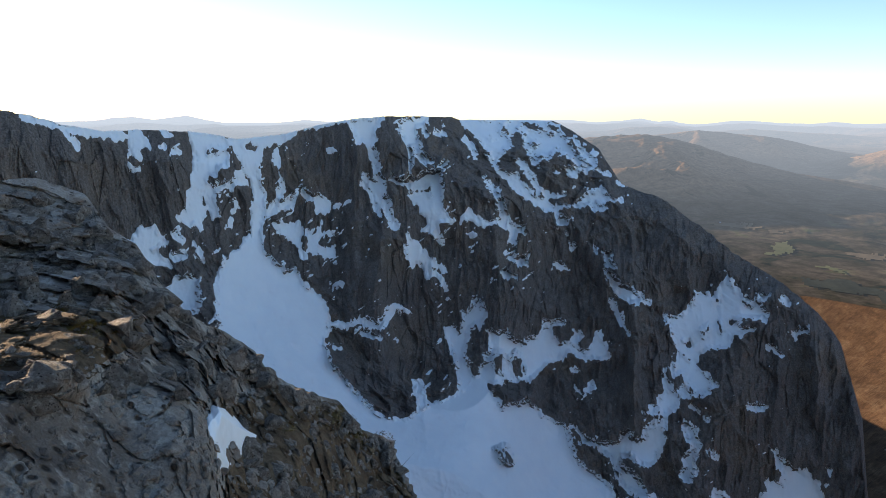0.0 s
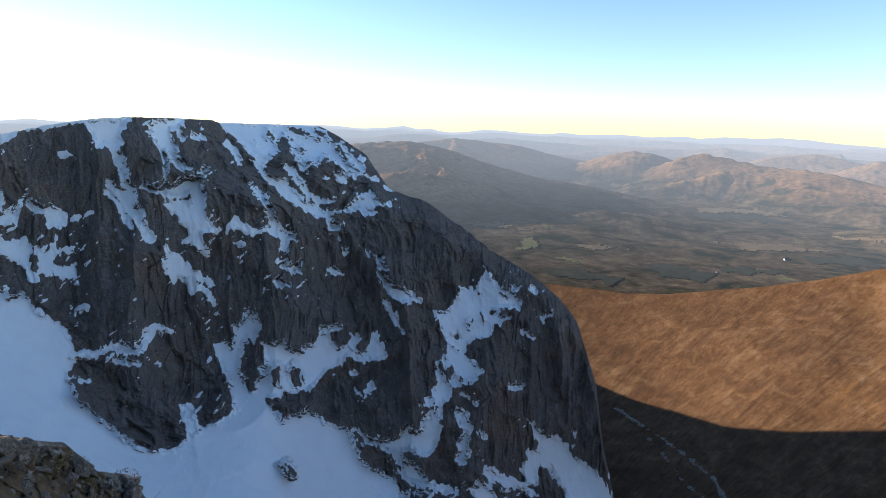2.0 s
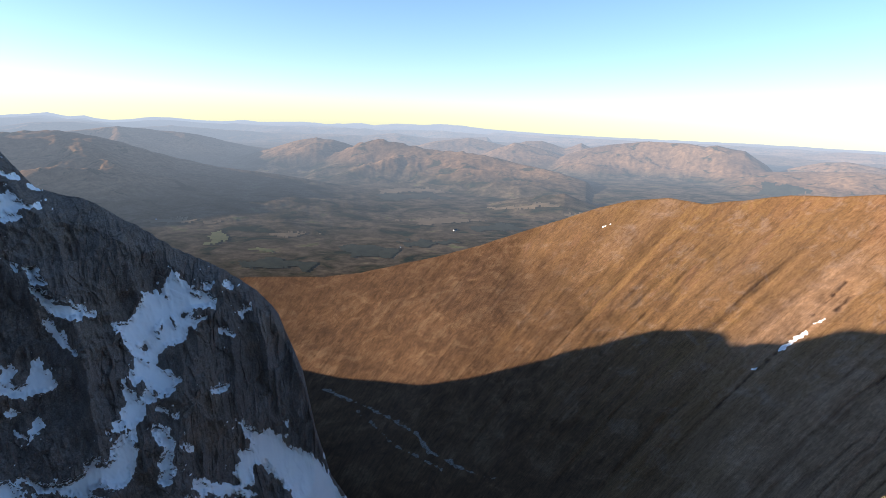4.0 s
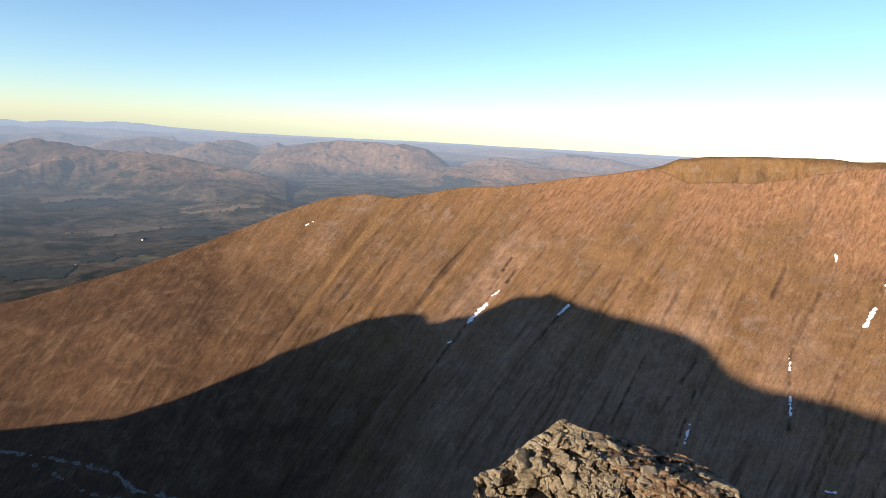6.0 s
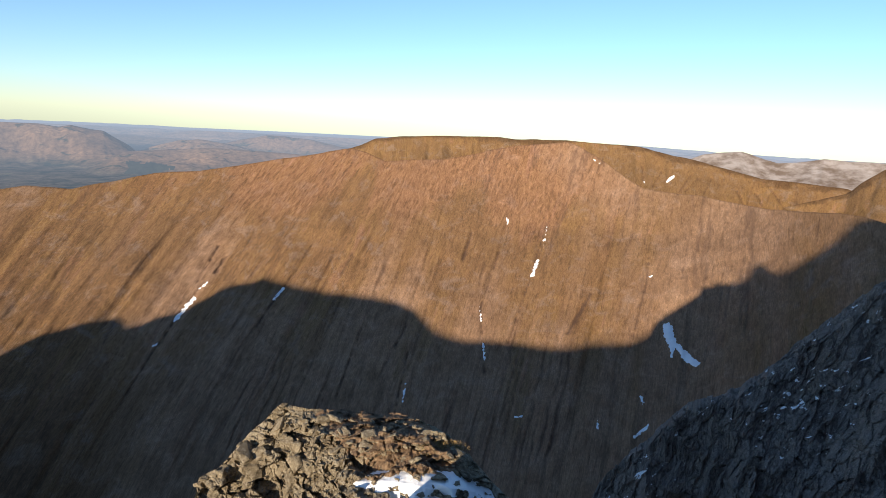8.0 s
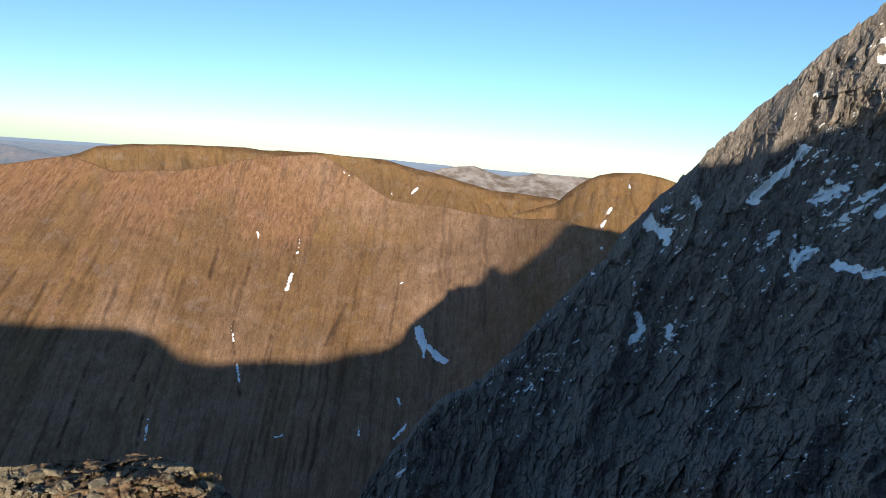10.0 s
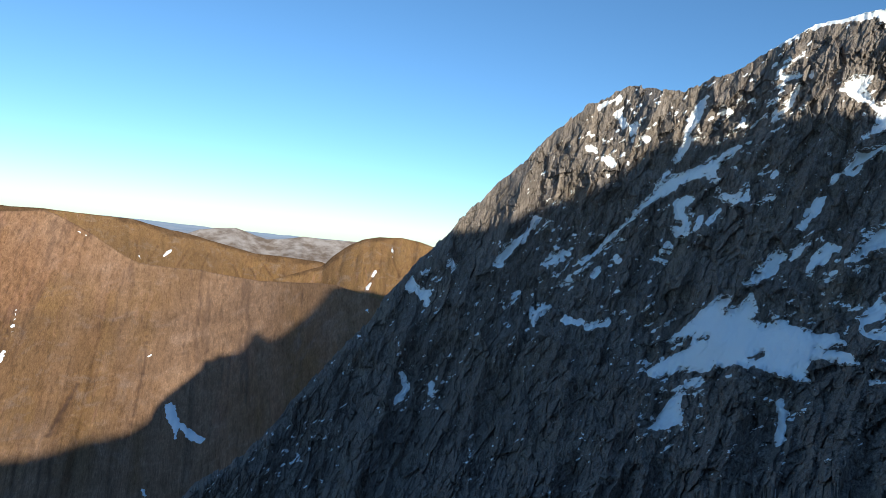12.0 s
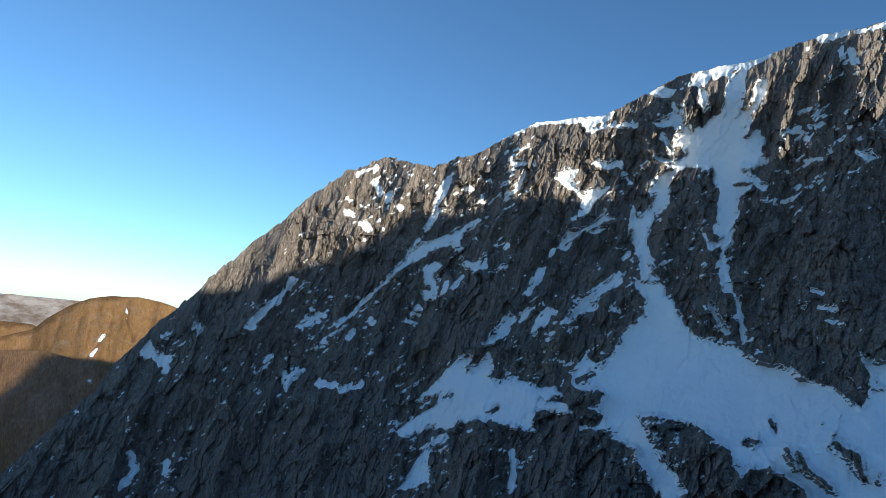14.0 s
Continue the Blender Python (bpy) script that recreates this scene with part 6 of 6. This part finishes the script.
def outcrop_distance(az, el):
    return table(az, el, [-62, -40, -30, -23, -21, -15, -8, -2, 6], [-3, -10, -18, -25, -32, -46],
                 [[4.5, 3.4, 2.4, 1.8, 1.5, 1.0], [5.6, 4.4, 2.7, 2.05, 1.65, 1.1], [6.0, 4.9, 3.1, 2.5, 2.05, 1.4], [6.0, 5.3, 4.2, 2.9, 2.35, 1.6], [6.1, 5.5, 4.6, 3.6, 2.8, 1.8],
                  [6.2, 5.7, 5.1, 4.3, 3.4, 2.2], [6.6, 6.4, 5.9, 5.2, 4.5, 2.8], [7, 7, 6.6, 6, 5, 3.2], [7.5, 7.5, 7, 6.5, 5.6, 3.6]])


def broken_rock(co, size, seed):
    """Joints and blocks of near rock, in metres: slabs that dip, split by cracks."""
    x, y, z = co[..., 0] / size, co[..., 1] / size, co[..., 2] / size
    w = 0.34 * fbm(x, y, z, 0.7, 4, 0.55, seed + 2)
    v = 0.34 * fbm(x, y, z, 0.7, 4, 0.55, seed + 3)
    dip = z + 0.35 * x - 0.2 * y
    slab, edge = blocks(x + w, y + v, dip * 1.7 + w, 0.6, seed)
    chip, edge2 = blocks(x - v, y + w, dip * 1.9, 0.22, seed + 31)
    bit, _ = blocks(x + 0.4 * w, y, z * 1.3 + 0.4 * v, 0.11, seed + 47)
    lumps = fbm(x, y, z, 2.2, 3, 0.5, seed + 5)
    rough = fbm(x, y, z * 1.4, 0.4, 4, 0.6, seed + 9, True)
    crack = np.clip(0.06 - edge, 0, 0.06) / 0.06 * 0.05
    return (0.26 * lumps + 0.16 * slab + 0.085 * chip + 0.03 * bit - crack + 0.11 * rough) * size


def blurred(v, n):
    """A grid smoothed over n cells each way."""
    k = np.ones(2 * n + 1) / (2 * n + 1)
    for axis in (0, 1):
        v = np.apply_along_axis(lambda q: np.convolve(np.pad(q, n, mode="edge"), k, "valid"), axis, v)
    return v


def near_face(name, az, rows, low, crest, distance, eye, size, seed, mat, label, drop, snow=(), slab=None):
    top = crest_line(az, crest) + 0.35 * fbm(az, az * 0, az * 0, 2.0, 4, 0.55, seed + 3)
    s = np.linspace(0, 1, rows)[:, None]
    A = np.broadcast_to(az, (rows, len(az)))
    E = low + (np.maximum(top, low + 0.02)[None] - low) * s
    D = distance(A, E)
    off = np.array([eye.x, eye.y, 0.0])
    flat = spot(A, E, D) + off
    worn = 1 - 0.75 * np.clip(np.max([inside(q, A, E) for q in slab], 0) / 2.5 + 0.3 + 0.4 * fbm(A, E, A * 0, 5, 3, 0.5, seed + 77), 0, 1) if slab else 1.0
    d = D - broken_rock(flat, size, seed) * worn * (0.4 + 0.6 * np.clip((1 - s) * 10, 0, 1)) * (np.clip(D / 4, 0.4, 1) if size < 2 else 1.0)
    co = spot(A, E, d)
    full = np.concatenate([co, land_behind(az, top, co, drop, -999.0)]) + off
    ob_rock = tagged(grid_object(name, full, mat, False), label, "rock outcrop", kind="structure")
    grid = spot(A, E, d) + off
    for shape, cover, thick, what, label_c, category in snow:
        deep_snow = cover is M_SNOW
        depth = inside(shape, A, E) + (0.25 if deep_snow else 0.55) * fbm(flat[..., 0], flat[..., 1], flat[..., 2], 0.5 * size, 4, 0.55, seed + 71)
        th = np.clip(depth * 0.3, -0.35, 1.0) * thick * size
        lift = spot(A, E, (blurred(d, 11) if deep_snow else d) - th * 0.75) + off
        lift[..., 2] += th * 0.6
        ob = grid_object(what, lift, cover, True, around(depth > -0.3))
        tagged(ob, label_c, category, kind="stuff" if cover is M_SOIL else "")

    def on(bearing, rise):
        """A point of the surface, by bearing and rise, and the way out of it."""
        c = int(np.clip(np.searchsorted(az, bearing), 1, len(az) - 2))
        t = float(np.clip((rise - low) / max(top[c] - low, 0.02), 0.01, 0.955))
        r = int(np.clip(t * (rows - 1), 1, rows - 2))
        p = grid[r, c]
        nrm = np.cross(grid[r, min(c + 6, len(az) - 1)] - grid[r, max(c - 6, 0)], grid[min(r + 6, rows - 1), c] - grid[max(r - 6, 0), c])
        nrm = nrm / (np.linalg.norm(nrm) + 1e-9)
        way = Vector(p) - eye
        nv = Vector(nrm)
        if nv.dot(way) > 0:
            nv = -nv
        return Vector(p), nv, float(top[c])

    return on, ob_rock


on_outcrop, outcrop = near_face("outcrop", np.arange(-62, 5.01, 0.11), 330, -46.0, OUTCROP_CREST, outcrop_distance, NEAR_EYE, 1.0, 900, M_STONE,
                       "grey lichened crag of cracked blocks beside the path", ((0.25, -0.08), (0.8, -0.9), (2.0, -4.0), (6.0, -14.0)), [
    (area(-22.4, -25.5, -21.1, -26.2, -19.9, -27.8, -18.6, -28.7, -18.7, -29.3, -20.3, -29.3, -21.6, -29.6, -21.0, -30.8, -22.3, -30.8, -23.0, -29.4, -23.1, -27.5), M_SNOW, 0.42, "snow_patch", "small leftover mound of wet white snow in an alcove", "snow patch"),
    (area(-21.1, -26.2, -16.8, -24.8, -10.4, -27.2, -4.8, -32.9, -3.1, -35.5, -21.8, -33.6, -21.8, -31.2, -18.8, -30.0), M_SOIL, 0.03, "soil", "dark brown soil and dead roots between the stones", "soil"),
    (area(-37.3, -15.7, -32.7, -15.6, -27.8, -17.3, -26.7, -19.4, -32.1, -21.2, -37.8, -19.5), M_SOIL, 0.04, "soil", "dark brown mossy soil on a rock ledge", "soil")],
                       [area(-38, -22.5, -33, -21.8, -29.5, -20.5, -26.0, -20.8, -24.5, -24, -23.8, -29, -22.6, -34, -22, -46, -40, -46),
                        area(-21, -26, -16.8, -24.8, -10.4, -27.2, -4.8, -32.9, -2, -37, -2, -46, -22, -46)])

# ---- the rock tower lower down the spur ----
TOWER_EYE = Vector((ARM, 0.0, EYE))
TOWER_CREST = [(79, -44), (81.2, -36), (82, -33.2), (82.6, -31), (84.5, -30.2), (86, -29), (87.5, -27.6), (89.2, -26.6), (90.4, -25.75), (92.5, -26.2), (96.5, -26.5), (101, -26.6), (104, -27), (107, -28.3), (108.6, -29.6),
               (111, -31.3), (114, -33.2), (118, -38), (121, -44)]


def tower_distance(az, el):
    return table(az, el, [79, 84, 90, 94, 97, 104, 110, 121], [-25, -26.5, -28, -30, -33, -44],
                 [[26, 26, 25.8, 25.4, 25, 23], [26, 26, 25.6, 25, 24, 21], [25.4, 25.2, 24.7, 24.2, 23.4, 20], [25.6, 25.2, 24.2, 23.3, 22, 18.5], [26, 25.6, 23.9, 22.4, 20.9, 17], [26, 25.6, 23.2, 21.6, 20, 16], [25.5, 25, 23.6, 22, 20, 16], [24, 24, 23.5, 22.5, 20.5, 17]])


on_tower, rock_tower = near_face("rock_tower", np.arange(79, 121.01, 0.08), 200, -44.0, TOWER_CREST, tower_distance, TOWER_EYE, 2.6, 950, M_TOWER,
                     "sunlit pale rock tower with a rubble top", ((0.5, -0.3), (2.0, -3.0), (6.0, -14.0), (14.0, -40.0)), [
    # Dark soil colour that also stands in for shade between the tower's stones.
    (area(93.5, -26.7, 96.0, -26.2, 102.3, -26.7, 107.3, -28.3, 108.3, -30.5, 100.0, -32.6, 96.3, -29.9, 95.0, -28.0), M_SOIL, 0.05, "soil", "dark brown soil and painted shade under the tower's rubble", "soil"),
    (area(97.9, -32.4, 100.0, -31.8, 103.7, -31.7, 108.6, -31.7, 110.3, -32.3, 112.6, -33.3, 105.4, -34.8), M_SNOW, 0.25, "snow_patch", "flat white snow patch below the rock tower", "snow patch")])


# ---- loose stones ----
def stone_mesh(seed, flat):
    """An angular stone with chipped edges, about 1 m long."""
    rnd = random.Random(seed)
    bm = bmesh.new()
    for _ in range(11):
        v = Vector((rnd.gauss(0, 1), rnd.gauss(0, 1), rnd.gauss(0, 1))).normalized()
        r = rnd.uniform(0.75, 1.1)
        bm.verts.new((v.x * 0.5 * r, v.y * 0.36 * r, v.z * 0.5 * flat * r))
    hull = bmesh.ops.convex_hull(bm, input=bm.verts)
    bmesh.ops.delete(bm, geom=[g for g in hull["geom_interior"] if isinstance(g, bmesh.types.BMVert)], context="VERTS")
    bmesh.ops.bevel(bm, geom=list(bm.edges), offset=0.02, segments=1, affect="EDGES")
    bmesh.ops.triangulate(bm, faces=list(bm.faces))
    bmesh.ops.subdivide_edges(bm, edges=[e for e in bm.edges if e.calc_length() > 0.16], cuts=1)
    bmesh.ops.triangulate(bm, faces=list(bm.faces))
    for v in bm.verts:
        v.co *= 1 + 0.09 * noise.noise(v.co * 5.0 + Vector((seed, 0, 0))) + 0.05 * noise.noise(v.co * 13.0)
    me = bpy.data.meshes.new("stone")
    bm.to_mesh(me)
    bm.free()
    return me


STONES = {}
BOULDERS = [(-35.5, -13.4, 0.24), (-29.0, -14.7, 0.18), (-36.5, -15.6, 0.21), (-35.3, -17.4, 0.12), (-30.5, -16.0, 0.13), (-28.4, -17.8, 0.16), (-36.5, -20.7, 0.13), (-35.9, -22.7, 0.17), (-28.4, -19.3, 0.2), (-25.4, -13.3, 0.23), (-32.5, -10.7, 0.23), (-34.1, -8.3, 0.25), (-31.0, -8.5, 0.24), (-23.9, -19.3, 0.23), (-20.1, -21.2, 0.26), (-28.3, -12.0, 0.23), (-18.7, -22.9, 0.24), (-31.9, -19.4, 0.15), (-23.6, -15.9, 0.23), (-26.8, -16.5, 0.21)]   # bearing, rise, length


def stone_shapes(mat, flat):
    key = (mat.name, flat)
    if key not in STONES:
        STONES[key] = []
        for k in range(12):
            me = stone_mesh(97 + k + int(flat * 100), flat)
            me.materials.append(mat)
            STONES[key].append(me)
    return STONES[key]


def bedded(on, rnd, bearings, rises, sizes):
    """The pose and size of a stone bedded at a chance place of a surface."""
    p, nrm, top = on(rnd.uniform(*bearings), rnd.uniform(*rises))
    size = sizes[0] * (sizes[1] / sizes[0]) ** (rnd.random() ** 1.8)
    up = (nrm + Vector((0, 0, 0.7))).normalized()
    q = up.to_track_quat("Z", "Y") @ Euler((rnd.uniform(-0.4, 0.4), rnd.uniform(-0.4, 0.4), rnd.uniform(0, 6.28))).to_quaternion()
    return Matrix.LocRotScale(p + up * size * 0.03, q, (size, size, size))


def strew(on, count, bearings, rises, sizes, mat, seed, label, group, flat=0.62):
    rnd = random.Random(seed)
    for _ in range(count):
        ob = new("stone", rnd.choice(stone_shapes(mat, flat)))
        ob.matrix_world = bedded(on, rnd, bearings, rises, sizes)
        tagged(ob, label, "stone", group)


def wedge(rock, on, count, bearings, rises, sizes, mat, seed, flat):
    """Jointed blocks that are part of the rock itself."""
    rnd = random.Random(seed)
    for _ in range(count):
        ob = new("block", rnd.choice(stone_shapes(mat, flat)))
        ob.parent = rock
        ob.matrix_world = bedded(on, rnd, bearings, rises, sizes)


def rubble(name, on, count, bearings, rises, sizes, mat, seed, label, flat=0.6):
    """Stones too small and many to count, in one mesh."""
    rnd = random.Random(seed)
    shapes = [(np.array([v.co[:] for v in me.vertices]), [tuple(f.vertices) for f in me.polygons]) for me in stone_shapes(mat, flat)]
    verts, faces, n = [], [], 0
    for _ in range(count):
        co, fs = rnd.choice(shapes)
        m = np.array(bedded(on, rnd, bearings, rises, sizes))
        verts.append(co @ m[:3, :3].T + m[:3, 3])
        faces += [tuple(i + n for i in f) for f in fs]
        n += len(co)
    me = bpy.data.meshes.new(name)
    me.from_pydata(np.concatenate(verts).tolist(), [], faces)
    me.materials.append(mat)
    tagged(new(name, me), label, "rubble", kind="stuff")


strew(on_outcrop, 40, (-39, -24), (-23, -15), (0.07, 0.22), M_STONE, 3, "grey angular loose stone on the outcrop", "loose stones on the outcrop")
wedge(outcrop, on_outcrop, 110, (-39, -27), (-15, -6.3), (0.08, 0.27), M_STONE, 4, 0.62)
strew(on_outcrop, 140, (-20, -4), (-36, -25), (0.08, 0.24), M_STONE, 5, "grey angular rubble stone among dead grass", "rubble below the outcrop")
wedge(outcrop, on_outcrop, 70, (-26, -14), (-25, -14), (0.08, 0.26), M_STONE, 6, 0.62)
strew(on_tower, 105, (92, 109), (-31, -26.3), (0.3, 1.1), M_TOWER, 7, "pale brown loose slab on the rock tower", "rubble on the rock tower", 0.45)
wedge(rock_tower, on_tower, 34, (82.5, 94), (-33, -27), (0.5, 1.7), M_TOWER, 8, 0.8)
rubble("rubble_slope", on_outcrop, 900, (-20, -3), (-38, -25), (0.03, 0.12), M_STONE, 13, "small grey stone chips strewn among dead grass")
rubble("small_rubble", on_outcrop, 700, (-39, -18), (-38, -9), (0.03, 0.10), M_STONE, 11, "small grey stone chips strewn over the outcrop")
rubble("tower_rubble", on_tower, 420, (89, 110), (-32.5, -26.2), (0.12, 0.35), M_TOWER, 12, "small brown stone chips on the rock tower", 0.45)


for _b, _r, _s in BOULDERS:
    _rnd = random.Random(int(_b * 100))
    _ob = new("boulder", _rnd.choice(stone_shapes(M_STONE, 0.8)))
    _ob.matrix_world = bedded(on_outcrop, _rnd, (_b, _b), (_r, _r), (_s, _s))
    tagged(_ob, "large grey lichened boulder resting on the outcrop", "boulder", "boulders on the outcrop")


# ---- moss and dead grass ----
def turf(on, count, bearings, rises, sizes, seed, label, mat):
    """Low cushions of matted grass: each a mound of many thin blades."""
    rnd = random.Random(seed)
    for _ in range(count):
        m = bedded(on, rnd, bearings, rises, sizes)
        size = m.to_scale().x
        at, up = m.translation, (m.to_3x3() @ Vector((0, 0, 1))).normalized()
        verts, faces = [], []
        for _b in range(700):
            a, r = rnd.uniform(0, 6.283), size * math.sqrt(rnd.random())
            root = Vector((r * math.cos(a), r * math.sin(a) * 0.7, -0.03))
            tall = size * rnd.uniform(0.05, 0.13) * (1.1 - 0.7 * r / size)
            lean = Vector((rnd.gauss(0, 1), rnd.gauss(0, 1), 0)) * tall * 0.9
            side = Vector((-math.sin(a * 3), math.cos(a * 3), 0)) * size * 0.022
            k = len(verts)
            verts += [root - side, root + side, root + side * 0.6 + lean * 0.5 + Vector((0, 0, tall * 0.7)), root + lean + Vector((0, 0, tall))]
            faces += [(k, k + 1, k + 2), (k, k + 2, k + 3)]
        q = up.to_track_quat("Z", "Y").to_matrix()
        me = bpy.data.meshes.new("grass_tuft")
        me.from_pydata([tuple(at + q @ v) for v in verts], [], faces)
        me.materials.append(mat)
        tagged(new("grass_tuft", me), label, "grass", "grass among the rocks")


turf(on_outcrop, 14, (-36, -30), (-18.5, -15.5), (0.12, 0.24), 21, "low cushion of brown and green moss between stones", M_TURF)
turf(on_outcrop, 22, (-17, -9), (-28.0, -25.2), (0.08, 0.16), 22, "tuft of pale dead grass on the rocky edge", M_STRAW)
turf(on_outcrop, 16, (-20, -5), (-36, -27), (0.08, 0.2), 23, "tuft of brown dead grass among rubble", M_TURF)
turf(on_tower, 7, (104, 109), (-29.5, -27.2), (0.4, 0.8), 24, "tuft of yellow dead grass on the rock tower", M_STRAW)
